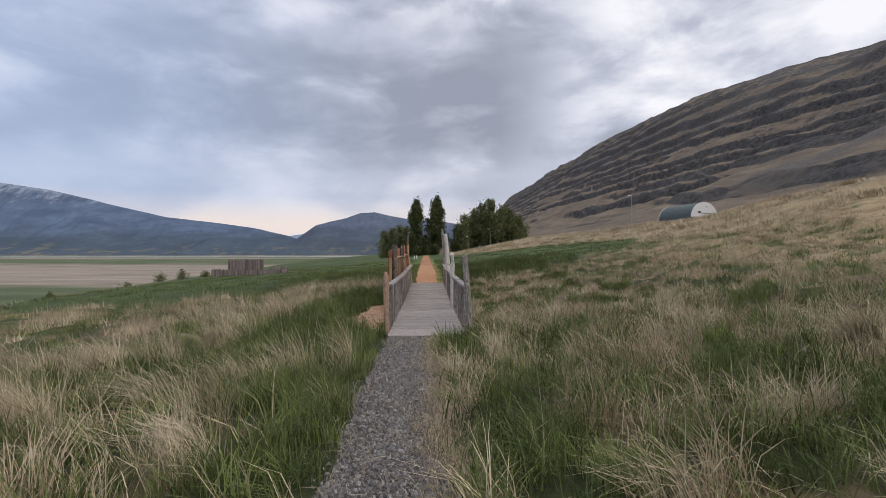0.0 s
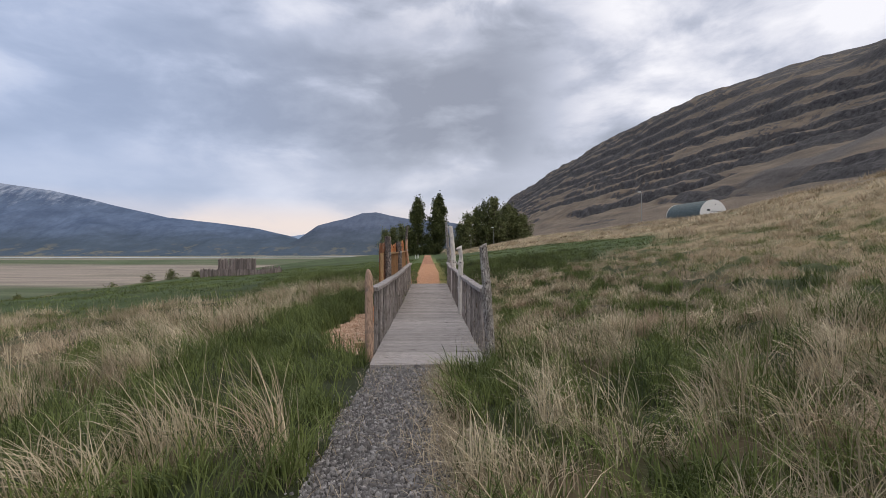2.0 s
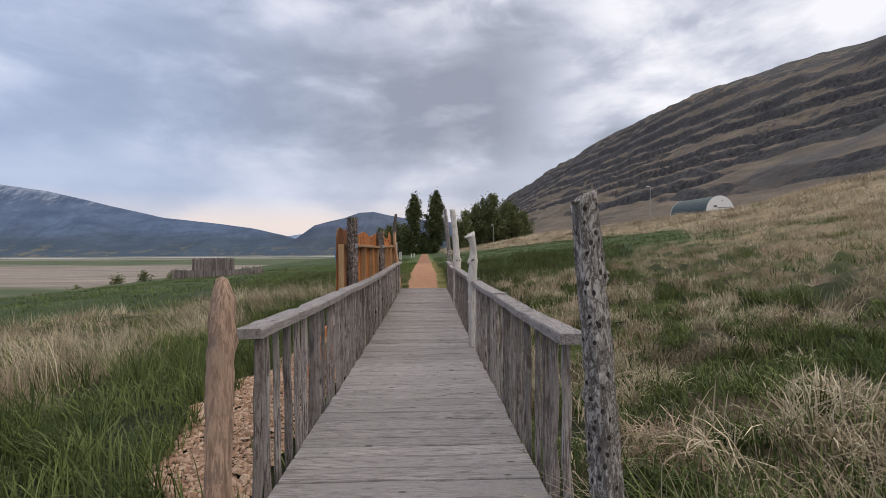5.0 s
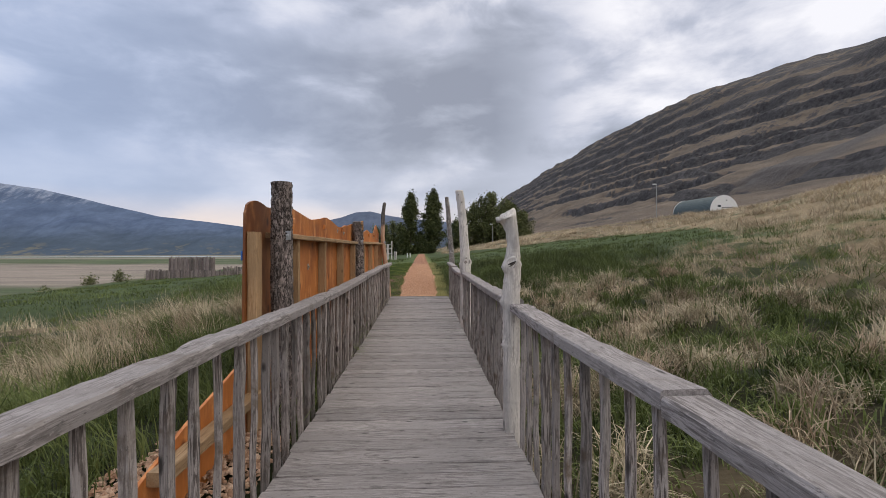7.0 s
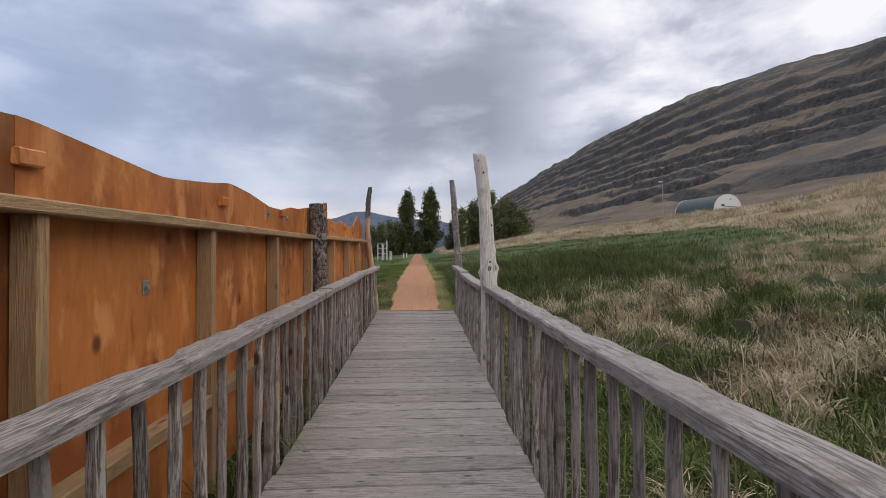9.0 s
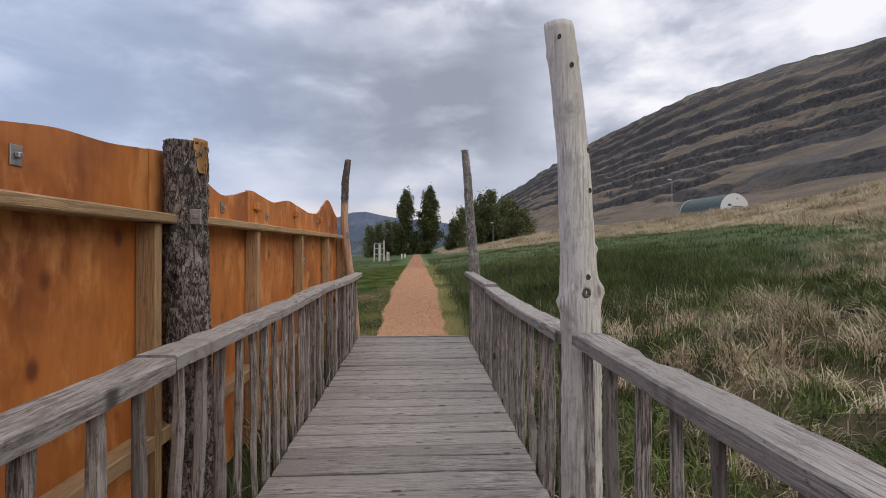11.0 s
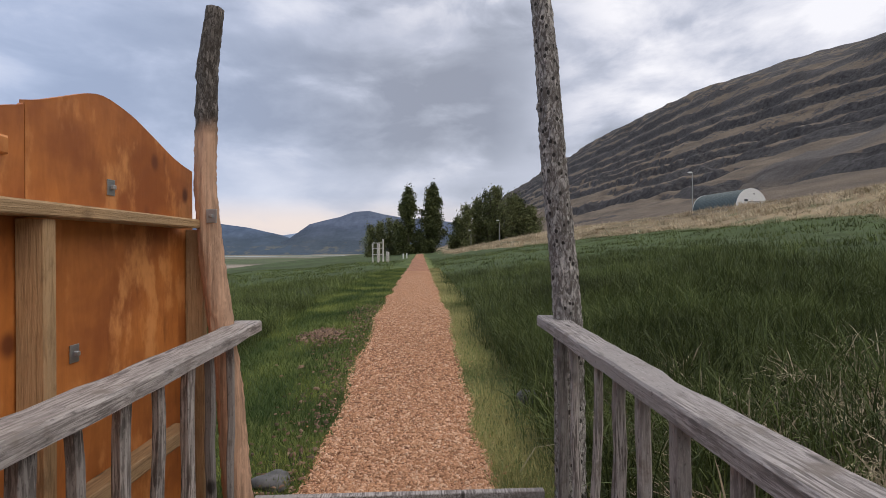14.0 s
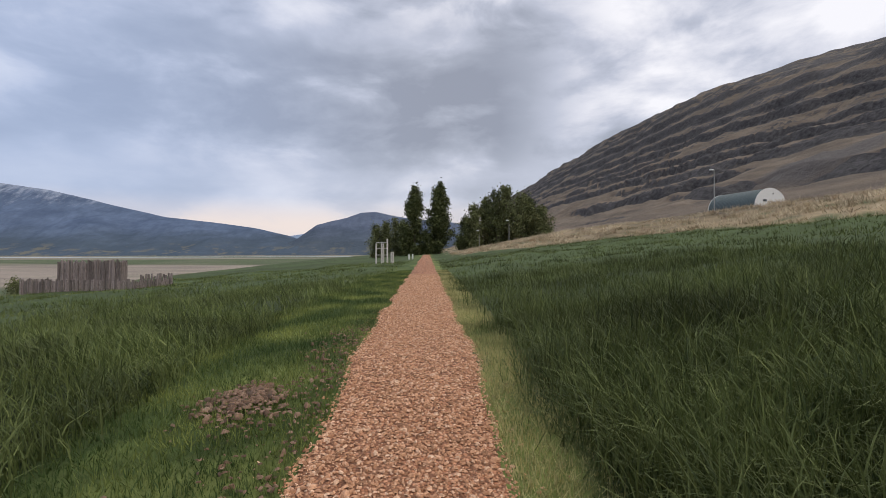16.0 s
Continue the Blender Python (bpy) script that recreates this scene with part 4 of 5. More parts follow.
def build_screen():
    rnd = random.Random(21)
    sc = thing("plywood_screen", "orange-stained plywood screen with a wavy cut top on pine studs", "fence", pose(0, 0, 0))
    for a, b in ((3.45, 5.07), (5.075, 6.21), (6.214, 7.43), (7.434, 8.6), (8.604, 9.82), (9.824, 11.03), (11.034, 12.25), (12.254, 13.5), (13.504, 14.56)):
        part("sheet", sheet_bm(a, b, -1.262 + rnd.uniform(-0.002, 0.002), -1.244, -0.55), M_PLY_DARK if 5.0 < a < 6.0 else M_PLY, sc, "sheet coloured darker brown than its neighbours" if 5.0 < a < 6.0 else "")
    part("stud", bar_bm(-1.243, -1.17, 5.13, 5.24, -0.5, 1.45, 5, "z", 0.002, rnd), M_PINE, sc)
    for y in (6.21, 7.40, 8.58, 9.74, 11.0, 12.23, 13.48, 14.50):
        part("stud", bar_bm(-1.243, -1.15, y - 0.024, y + 0.024, -0.5, 1.412 + (y > 9.9) * (0.007 + 0.008 * (y - 10.04)), 5, "z", 0.002, rnd), M_PINE, sc)
    for a, b, z0, z1 in ((5.53, 9.84, 1.415, 1.415), (10.04, 14.40, 1.425, 1.46)):
        bm = bar_bm(-1.243, -1.125, a, b, 0, 0.045, 10, "y", 0.002, rnd)
        for v in bm.verts:
            v.co.z += z0 + (z1 - z0) * (v.co.y - a) / (b - a)
        part("top_rail", bm, M_PINE_Y, sc)
    for a, b in ((3.9, 6.18), (6.24, 7.37), (7.43, 8.55), (8.61, 9.71), (9.77, 10.97), (11.03, 12.2), (12.26, 13.45), (13.51, 14.35)):
        part("cross_rail", bar_bm(-1.243, -1.15, a, b, 0.42 if a > 5 else 0.20, 0.49 if a > 5 else 0.27, 4, "y", 0.002, rnd), M_PINE_Y, sc)
    # bolted plates that hold the sheets, and wooden toggles along the top
    for y, z in ((5.9, 1.585), (6.9, 1.13), (8.6, 1.6), (9.12, 1.585), (9.55, 0.74), (10.6, 1.56), (11.25, 0.76), (11.43, 1.56), (12.0, 0.80), (12.62, 1.18), (13.22, 1.63), (13.9, 1.60), (13.7, 0.98), (13.5, 0.2)):
        pl = part("bracket", box_bm(-1.243, -1.238, y - 0.022, y + 0.022, z - 0.032, z + 0.032, 0.001), M_METAL, sc, "galvanised steel bracket")
        part("bolt", box_bm(-1.238, -1.222, y - 0.009, y + 0.009, z - 0.009, z + 0.009, 0.003), M_METAL, pl)
    for y, z in ((6.25, 1.60), (7.72, 1.61), (8.95, 1.63), (11.2, 1.62), (12.25, 1.645), (13.36, 1.66)):
        part("toggle", bar_bm(-1.243, -1.215, y - 0.05, y + 0.05, z - 0.028, z + 0.028, 2, "y", 0.003, rnd), M_PLY, sc, "small orange wooden block")
    part("plate", box_bm(-1.274, -1.264, 5.10, 5.18, 1.24, 1.31, 0.002), M_BLUE, sc, "small bright blue plate")
    for x, y, z in ((-1.022, 5.392, 1.43), (-1.052, 9.866, 1.45), (-1.065, 14.39, 1.52)):
        pb = part("post_bracket", box_bm(x - 0.025, x + 0.025, y - 0.006, y + 0.003, z - 0.035, z + 0.035, 0.002), M_METAL, sc, "galvanised angle bracket")
        part("bolt", box_bm(x - 0.01, x + 0.01, y - 0.018, y - 0.006, z - 0.01, z + 0.01, 0.003), M_METAL, pb)


build_screen()


# ---- paths ----
def strip_mesh(name, ys, left, right, lift, n=9):
    t = np.linspace(0, 1, n)
    Y = np.repeat(ys[:, None], n, 1)
    X = left(Y) * (1 - t) + right(Y) * t
    crown = np.sin(np.pi * t)[None, :] * 0.03 - 0.022
    return grid_mesh(name, X, Y, land(X, Y, False) + crown + lift)


def gravel_left(y):
    return path_mid(y) - 0.47 + 0.07 * waves(y, y * 0, 1.3, 71)


def gravel_right(y):
    return path_mid(y) + 0.44 + 0.09 * waves(y, y * 0, 1.5, 72)


def chip_left(y):
    return path_mid(y) - 0.60 + 0.06 * waves(y, y * 0, 1.4, 73) - 0.004 * np.maximum(y - 17, 0)


def chip_right(y):
    return path_mid(y) + 0.58 + 0.05 * waves(y, y * 0, 1.6, 74)


def scatter_pieces(name, mat, pts, size, flat, seed, label, category):
    """Small broken pieces, each a squashed irregular tetra-like block, lying on the bed."""
    rs = np.random.RandomState(seed)
    n = len(pts)
    base = np.array([(-1, -0.6, -1), (1, -0.7, -1), (0.9, 0.7, -1), (-0.8, 0.8, -1), (-0.6, -0.3, 1), (0.6, -0.4, 1), (0.5, 0.5, 1), (-0.5, 0.4, 1)])
    V = base[None] * rs.uniform(0.6, 1.35, (n, 8, 3))
    sz = size * rs.lognormal(0, 0.35, n)
    V = V * (sz[:, None, None] * np.stack((np.ones(n), rs.uniform(0.45, 0.95, n), np.full(n, flat) * rs.uniform(0.6, 1.4, n)), -1)[:, None, :])
    a, tilt = rs.uniform(0, 6.28, n), rs.normal(0, 0.28, n)
    x, y, z = V[..., 0], V[..., 1], V[..., 2]
    ct, st = np.cos(tilt)[:, None], np.sin(tilt)[:, None]
    y, z = y * ct - z * st, y * st + z * ct
    ca, sa = np.cos(a)[:, None], np.sin(a)[:, None]
    V = np.stack((x * ca - y * sa + pts[:, :1], x * sa + y * ca + pts[:, 1:2], z + pts[:, 2:3]), -1)
    F = np.array([(4, 5, 6, 7), (0, 1, 5, 4), (1, 2, 6, 5), (2, 3, 7, 6), (3, 0, 4, 7)])
    faces = (F[None] + (np.arange(n) * 8)[:, None, None]).reshape(-1, 4)
    me = bpy.data.meshes.new(name)
    me.vertices.add(n * 8)
    me.vertices.foreach_set("co", V.astype(np.float32).ravel())
    set_faces(me, faces)
    tagged(part_mesh(name, me, mat), label, category, kind="stuff")


def spread(n, seed, y0, y1, left, right, loose=0.12, power=1.0):
    rs = np.random.RandomState(seed)
    y = y0 + (y1 - y0) * rs.uniform(0, 1, n) ** power
    t = rs.uniform(0, 1, n)
    t = np.where(rs.uniform(0, 1, n) < 0.12, t + rs.normal(0, loose, n), t)
    x = left(y) * (1 - t) + right(y) * t
    z = land(x, y, False) + np.sin(np.pi * np.clip(t, 0, 1)) * 0.03 - 0.022 + 0.022
    return np.stack((x, y, z + rs.uniform(-0.004, 0.008, n)), -1)


def build_paths():
    me = strip_mesh("gravel_path", np.arange(-14, 0.02, 0.12), gravel_left, gravel_right, 0.018)
    tagged(part_mesh("gravel_path", me, M_GRAVEL_BED, smooth=True), "narrow path of crushed grey gravel", "path", kind="structure")
    me = strip_mesh("chip_path", np.concatenate((np.arange(14.50, 40, 0.12), np.arange(40, 118, 1.0))), chip_left, chip_right, 0.018)
    tagged(part_mesh("chip_path", me, M_CHIP_BED, smooth=True), "straight path strewn with reddish wood chips", "path", kind="structure")
    scatter_pieces("gravel_stones", M_GRAVEL, spread(27000, 81, -9.5, -0.02, gravel_left, gravel_right), 0.0128, 0.55, 82, "loose angular grey gravel stones on the path", "gravel")
    scatter_pieces("wood_chips", M_CHIP, spread(60000, 83, 14.55, 34, chip_left, chip_right, power=1.8), 0.0098, 0.28, 84, "loose reddish wood chips on the path", "wood chips")
    # chips spilled beside the near end of the bridge, under the screen
    rs = np.random.RandomState(85)
    y = rs.uniform(0.7, 5.2, 7500)
    x = -0.95 - rs.uniform(0, 1, 7500) * (1.0 + 0.2 * waves(y, y * 0, 1.2, 87)) * ease(y, 0.3, 1.9)
    scatter_pieces("spilled_wood_chips", M_CHIP_PALE, np.stack((x, y, land(x, y) + 0.03 + rs.uniform(0, 0.03, len(x))), -1), 0.017, 0.3, 86, "spilled wood chips in the grass beside the bridge", "wood chips")

    n = 600
    x, y = rs.normal(-1.35, 0.15, n), rs.normal(18.2, 0.16, n)
    scatter_pieces("old_wood_chips", M_DEBRIS, np.stack((x, y, land(x, y) + 0.025 + 0.03 * np.exp(-((x + 1.35) ** 2 + (y - 18.2) ** 2) / 0.08)), -1), 0.015, 0.3, 88, "small heap of old brown wood chips in the turf", "wood chips")
    n = 800
    y = rs.uniform(14.6, 21, n)
    x = chip_left(y) - np.abs(rs.normal(0, 0.22, n))
    scatter_pieces("strewn_wood_chips", M_DEBRIS, np.stack((x, y, land(x, y) + 0.03), -1), 0.013, 0.3, 90, "wood chips strewn into the turf beside the path", "wood chips")


build_paths()


# ---- log fort in the field ----
def build_fort():
    rnd = random.Random(31)
    fort = thing("log_fort", "play fort of upright grey logs with a taller keep", "fort", pose(0, 0, 0))
    meshes = []
    for k in range(6):
        bm = log_bm([(0, 0, 0, 0.07), (rnd.uniform(-0.02, 0.02), rnd.uniform(-0.02, 0.02), 0.5, 0.066), (0, 0, 1, 0.058)], rnd, sides=7, rough=0.1, step=0.25, cap=0.01, tilt_cap=(rnd.uniform(-0.4, 0.4), 0))
        me = bpy.data.meshes.new("log")
        bm.to_mesh(me)
        bm.free()
        meshes.append(me)

    def wall(x0, y0, x1, y1, h, base, gap=0.115):
        n = max(1, int(math.hypot(x1 - x0, y1 - y0) / gap))
        for i in range(n):
            t = (i + 0.5) / n
            x, y = x0 + (x1 - x0) * t + rnd.uniform(-0.02, 0.02), y0 + (y1 - y0) * t + rnd.uniform(-0.02, 0.02)
            hh = h + rnd.uniform(-0.11, 0.09)
            g = float(land(x, y)) - 0.1 if base is None else base
            s = rnd.uniform(0.8, 1.15)
            part_mesh("log", meshes[rnd.randint(0, 5)], M_GREYLOG, fort,
                      m=pose(x, y, g, rnd.uniform(-1.5, 1.5), rnd.uniform(-1.5, 1.5), rnd.uniform(0, 360)) @ Matrix.Diagonal((s, s, hh - g, 1)))

    low, high = -0.42, 0.66
    wall(-24.0, 42.6, -17.3, 42.4, low, None)
    wall(-17.3, 42.4, -16.1, 44.0, low - 0.02, None)
    wall(-22.6, 43.6, -18.7, 43.4, high, -1.2)
    wall(-18.7, 43.4, -19.0, 44.3, high - 0.03, -1.2, 0.13)
    wall(-22.6, 43.6, -22.7, 44.4, high - 0.03, -1.2, 0.13)
    wall(-22.7, 44.4, -19.0, 44.3, high - 0.05, -1.2, 0.13)
    wall(-18.4, 44.6, -16.5, 45.0, low + 0.2, None, 0.15)
    wall(-24.0, 42.6, -23.8, 44.6, low, None, 0.14)


build_fort()


# ---- climbing frame beside the path ----
def build_frame():
    rnd = random.Random(41)
    fr = thing("climbing_frame", "grey timber climbing frame of posts and bars", "climbing frame", pose(0, 0, 0))
    y = 57.0
    for x, yy, h in ((-5.05, y, 1.95), (-4.55, y - 0.1, 2.05), (-4.05, y, 2.35), (-4.5, y + 0.9, 1.9), (-3.75, y + 0.7, 1.3), (-3.55, y + 0.2, 1.2)):
        g = float(land(x, yy))
        part("post", log_bm([(x, yy, g - 0.2, 0.075), (x, yy, g + h, 0.07)], rnd, sides=8, step=0.4), M_SILVER, fr)
    for z in (0.75, 1.35, 1.85):
        g = float(land(-4.5, y)) + z
        part("bar", bar_bm(-5.05, -4.05, y - 0.10, y - 0.04, g - 0.035, g + 0.035, 3, "x", 0.004, rnd), M_SILVER, fr)
    for x, yy in ((-2.75, 70.5), (-2.35, 70.8)):
        g = float(land(x, yy))
        tagged(part("marker_post", bar_bm(x - 0.09, x + 0.09, yy - 0.05, yy + 0.05, g - 0.1, g + 0.62, 2, "z", 0.004, rnd), M_WHITE), "short white-painted wooden marker post in grass", "post", "white marker posts")


M_WHITE = plain_material("white_painted_board", (0.72, 0.72, 0.70), 0.6, vary=0.1)
M_HUT_GREEN = plain_material("dark_green_corrugated_steel", (0.075, 0.10, 0.10), 0.55, 0.2, 0.2, 1.5)
M_LAMP_STEEL = plain_material("lamp_post_steel", (0.33, 0.33, 0.32), 0.5, 0.6)
M_DARK = plain_material("dark_opening", (0.05, 0.06, 0.07), 0.7)
build_frame()


# ---- barrel-vaulted hut on the hillside ----
def build_hut():
    r, length, n = 3.95, 14.0, 28
    base = Vector((74.8, 116.4, 10.9))
    hut = thing("vaulted_hut", "barrel-vaulted steel hut, dark green roof with a white end wall", "hut", pose(*base, 0, 0, 8))
    bm = bmesh.new()
    rings = []
    ribs = 64
    for k in range(ribs + 1):
        y = length * k / ribs
        rr = r + (0.05 if k % 2 else 0.0)
        rings.append([bm.verts.new((-rr * math.cos(math.pi * i / n), y, rr * math.sin(math.pi * i / n))) for i in range(n + 1)])
    for r0, r1 in zip(rings, rings[1:]):
        for i in range(n):
            bm.faces.new((r0[i], r0[i + 1], r1[i + 1], r1[i]))
    part("roof", bm, M_HUT_GREEN, hut, "dark green corrugated vault")
    for y0, nm in ((-0.08, "end_wall"), (length, "end_wall")):
        bm = bmesh.new()
        front = [bm.verts.new((-(r + 0.08) * math.cos(math.pi * i / n), y0, (r + 0.08) * math.sin(math.pi * i / n))) for i in range(n + 1)]
        back = [bm.verts.new((v.co.x, y0 + 0.08, v.co.z)) for v in front]
        bm.faces.new(front[::-1])
        bm.faces.new(back)
        for i in range(n):
            bm.faces.new((front[i], front[i + 1], back[i + 1], back[i]))
        part(nm, bm, M_WHITE, hut, "white painted end wall")
    part("window", box_bm(-1.9, -1.0, -0.12, -0.085, 1.0, 1.5), M_DARK, hut)
    part("door_lintel", box_bm(-0.8, 2.3, -0.12, -0.085, 0.85, 1.0), M_DARK, hut)
    part("vent", box_bm(0.5, 0.8, -0.12, -0.085, 2.6, 2.9), M_DARK, hut)
    part("skirt", box_bm(-r, r, 0.05, length - 0.05, -3.0, 0.02), M_HUT_GREEN, hut)


build_hut()


def lamp_post(x, y, h, arm, label):
    g = float(land(x, y)) - 0.3
    rnd = random.Random(5)
    lp = thing("street_lamp", label, "street lamp", pose(x, y, g), "street lamps along the hillside")
    part("pole", log_bm([(0, 0, 0, 0.075), (0, 0, h, 0.045)], rnd, sides=8, rough=0.0, step=1.0), M_LAMP_STEEL, lp)
    part("arm", box_bm(-arm, 0.05, -0.03, 0.03, h - 0.02, h + 0.05), M_LAMP_STEEL, lp)
    part("head", box_bm(-arm - 0.35, -arm + 0.15, -0.13, 0.13, h - 0.02, h + 0.13, 0.03), M_WHITE, lp, "pale lamp head")


lamp_post(36.6, 74.6, 11.6 - float(land(36.6, 74.6)) + 0.3, 0.25, "tall slim steel street lamp on the grassy slope")
lamp_post(13.9, 99.0, 6.6 - float(land(13.9, 99.0)) + 0.3, 0.2, "short steel street lamp before dark trees")
lamp_post(9.8, 112.0, 5.3 - float(land(9.8, 112.0)) + 0.3, 0.2, "short steel street lamp half hidden by trees")


def stone(x, y, r, flat, seed, label):
    rnd = random.Random(seed)
    bm = bmesh.new()
    bmesh.ops.create_icosphere(bm, subdivisions=3, radius=r)
    ph = [rnd.uniform(0, 6.28) for _ in range(4)]
    for v in bm.verts:
        d = v.co.normalized()
        k = 1 + 0.16 * math.sin(3.1 * d.x + ph[0] + 2 * d.z) + 0.12 * math.sin(4.3 * d.y + ph[1]) + 0.05 * math.sin(9 * d.z + ph[2] + 5 * d.x)
        v.co = Vector((v.co.x * k, v.co.y * k * 0.85, v.co.z * k * flat))
    tagged(part("stone", bm, M_STONE, m=pose(x, y, float(land(x, y)) + r * flat * 0.45, 0, 0, rnd.uniform(0, 180)), smooth=True), label, "stone")


M_STONE = plain_material("grey_field_stone", (0.12, 0.115, 0.115), 0.9, vary=0.45, scale=14)
stone(0.93, 16.1, 0.12, 0.6, 1, "grey field stone in the grass beside the chip path")
stone(-0.9, 14.8, 0.12, 0.3, 2, "flat grey stone at the end of the bridge")


# ---- trees ----
def tree(name, x, y, h, rad, mat, label, seed, leaves=2600, low=0.08, peak=0.32, leaf=0.22, spray=0.10, stems=1, group=""):
    rs = np.random.RandomState(seed)
    rnd = random.Random(seed)
    g = float(land(x, y)) - 0.15
    tr = thing(name, label, "tree", pose(x, y, g), group)
    bm = bmesh.new()

    def limb(p, q, r0, r1, k=6):
        d = (q - p).normalized()
        a = d.orthogonal().normalized()
        b = d.cross(a)
        rows = [[bm.verts.new(c + r * (a * math.cos(6.283 * i / k) + b * math.sin(6.283 * i / k))) for i in range(k)] for c, r in ((p, r0), (q, r1))]
        for i in range(k):
            bm.faces.new((rows[0][i], rows[0][(i + 1) % k], rows[1][(i + 1) % k], rows[1][i]))

    tops = []
    for s in range(stems):
        off = Vector((rnd.uniform(-1, 1), rnd.uniform(-1, 1), 0)) * rad * 0.35 * (stems > 1)
        p = Vector(off) * 0.4
        hh = h * rnd.uniform(0.82, 1.0) if s else h * 0.99
        for k in range(6):
            q = Vector((off.x * (0.4 + 0.1 * k) + rnd.uniform(-0.1, 0.1), off.y * (0.4 + 0.1 * k) + rnd.uniform(-0.1, 0.1), hh * (k + 1) / 6))
            limb(p, q, 0.02 * h * (1 - k / 6.3), 0.02 * h * (1 - (k + 1) / 6.3))
            p = q
        tops.append(off)
    clumps = []
    n_limb = int(34 + 10 * stems)
    for k in range(n_limb):
        t = rnd.uniform(low, 0.97)
        w = rad * (0.62 + 0.38 * ease(t, low - 0.06, peak) if t < peak else (1 - ((t - peak) / (1.02 - peak)) ** 1.7))
        a = rnd.uniform(0, 6.28)
        o = rnd.choice(tops)
        p = Vector((o.x * 0.6, o.y * 0.6, max(0.05, t - 0.10 - 0.10 * rnd.random()) * h))
        q = Vector((o.x + math.cos(a) * w * rnd.uniform(0.65, 1.12), o.y + math.sin(a) * w * rnd.uniform(0.65, 1.12), t * h + rnd.uniform(-0.2, 0.4)))
        limb(p, q, 0.004 * h, 0.001 * h, 4)
        for f in (0.35, 0.6, 0.85, 1.0):
            clumps.append((p.lerp(q, f), 0.15 * rad * rnd.uniform(0.6, 1.3) + spray))
    for o in tops:
        for t in np.linspace(max(low, 0.3), 0.99, 12):
            clumps.append((Vector((o.x, o.y, t * h * rnd.uniform(0.9, 1.0))), 0.20 * rad * (1.25 - t) + spray))
    part("trunk", bm, M_TRUNK, tr)
    c = np.array([tuple(p) for p, _ in clumps])
    s = np.array([q for _, q in clumps])
    idx = rs.randint(0, len(c), leaves)
    P = c[idx] + rs.normal(0, 1, (leaves, 3)) * (s[idx][:, None] * np.array((0.8, 0.8, 1.05)))
    P = P[P[:, 2] > low * h * 0.5]
    n = len(P)
    d1 = rs.normal(0, 1, (n, 3))
    d2 = rs.normal(0, 1, (n, 3))
    d1 /= np.linalg.norm(d1, axis=1)[:, None]
    d2 -= (d2 * d1).sum(1)[:, None] * d1
    d2 /= np.linalg.norm(d2, axis=1)[:, None]
    sz = leaf * rs.uniform(0.5, 1.3, n)[:, None]
    V = np.stack((P - d1 * sz, P + d2 * sz * 0.5, P + d1 * sz, P - d2 * sz * 0.5), 1)
    me = bpy.data.meshes.new("crown")
    me.vertices.add(n * 4)
    me.vertices.foreach_set("co", V.astype(np.float32).ravel())
    set_faces(me, np.arange(n * 4).reshape(n, 4))
    part_mesh("crown", me, mat, tr)


tree("poplar_tree", -4.2, 125, 16.4, 3.1, M_LEAF_DARK, "tall slender dark green poplar beside the path", 101, 19000, 0.02, 0.2, 0.27, group="poplars by the path")
tree("poplar_tree", 1.7, 126, 17.3, 3.2, M_LEAF_DARK, "tall slender dark green poplar, taller of a pair", 102, 19000, 0.02, 0.2, 0.27, group="poplars by the path")
LEFT_TREES = ((-14.2, 130, 8.2, 2.6), (-11.6, 132, 8.8, 2.4), (-9.4, 136, 10.2, 2.0), (-7.4, 134, 9.2, 2.0))
for i, (x, y, h, r) in enumerate(LEFT_TREES):
    tree("birch_tree", x, y, h, r, M_LEAF_LIGHT, "low bushy birch in fresh green leaf", 110 + i, 3800, 0.02, 0.35, 0.22, stems=2, group="birches left of the poplars")
RIGHT_TREES = ((7.6, 121, 7.5, 2.6), (10.0, 119, 9.8, 2.8), (12.4, 122, 11.6, 2.9), (14.8, 118, 13.0, 3.0), (17.0, 121, 13.6, 2.8), (19.4, 117, 11.6, 3.0), (21.6, 119, 10.2, 2.8), (24.0, 116, 8.0, 2.6), (17.2, 124, 14.4, 1.9))
for i, (x, y, h, r) in enumerate(RIGHT_TREES):
    h = h - 0.45 * max(0.0, float(land(x, y)) - 1.0)
    tree("willow_tree", x, y, h, r, M_LEAF_LIGHT if i % 3 else M_LEAF_DARK, "bushy many-stemmed willow in a dense grove", 130 + i, 6000, 0.0, 0.35, 0.23, stems=3, group="willow grove on the slope")
tree("hedge_bush", -0.6, 133, 3.4, 3.4, M_LEAF_DARK, "low dark hedge bush closing the end of the path", 150, 3000, 0.0, 0.3, 0.22, stems=3)

for i, (x, y, r) in enumerate(((-33, 49, 1.0), (-31.5, 51, 1.2), (-35.5, 46.5, 0.9), (-38, 43, 0.8), (-29.0, 27, 0.4), (-30, 54, 0.8))):
    tree("low_shrub", x, y, 0.9 * r, 0.8 * r, M_LEAF_LIGHT, "low dark shrub on the edge of the terrace", 160 + i, 900, 0.0, 0.4, 0.08, spray=0.03, stems=3, group="shrubs on the terrace edge")


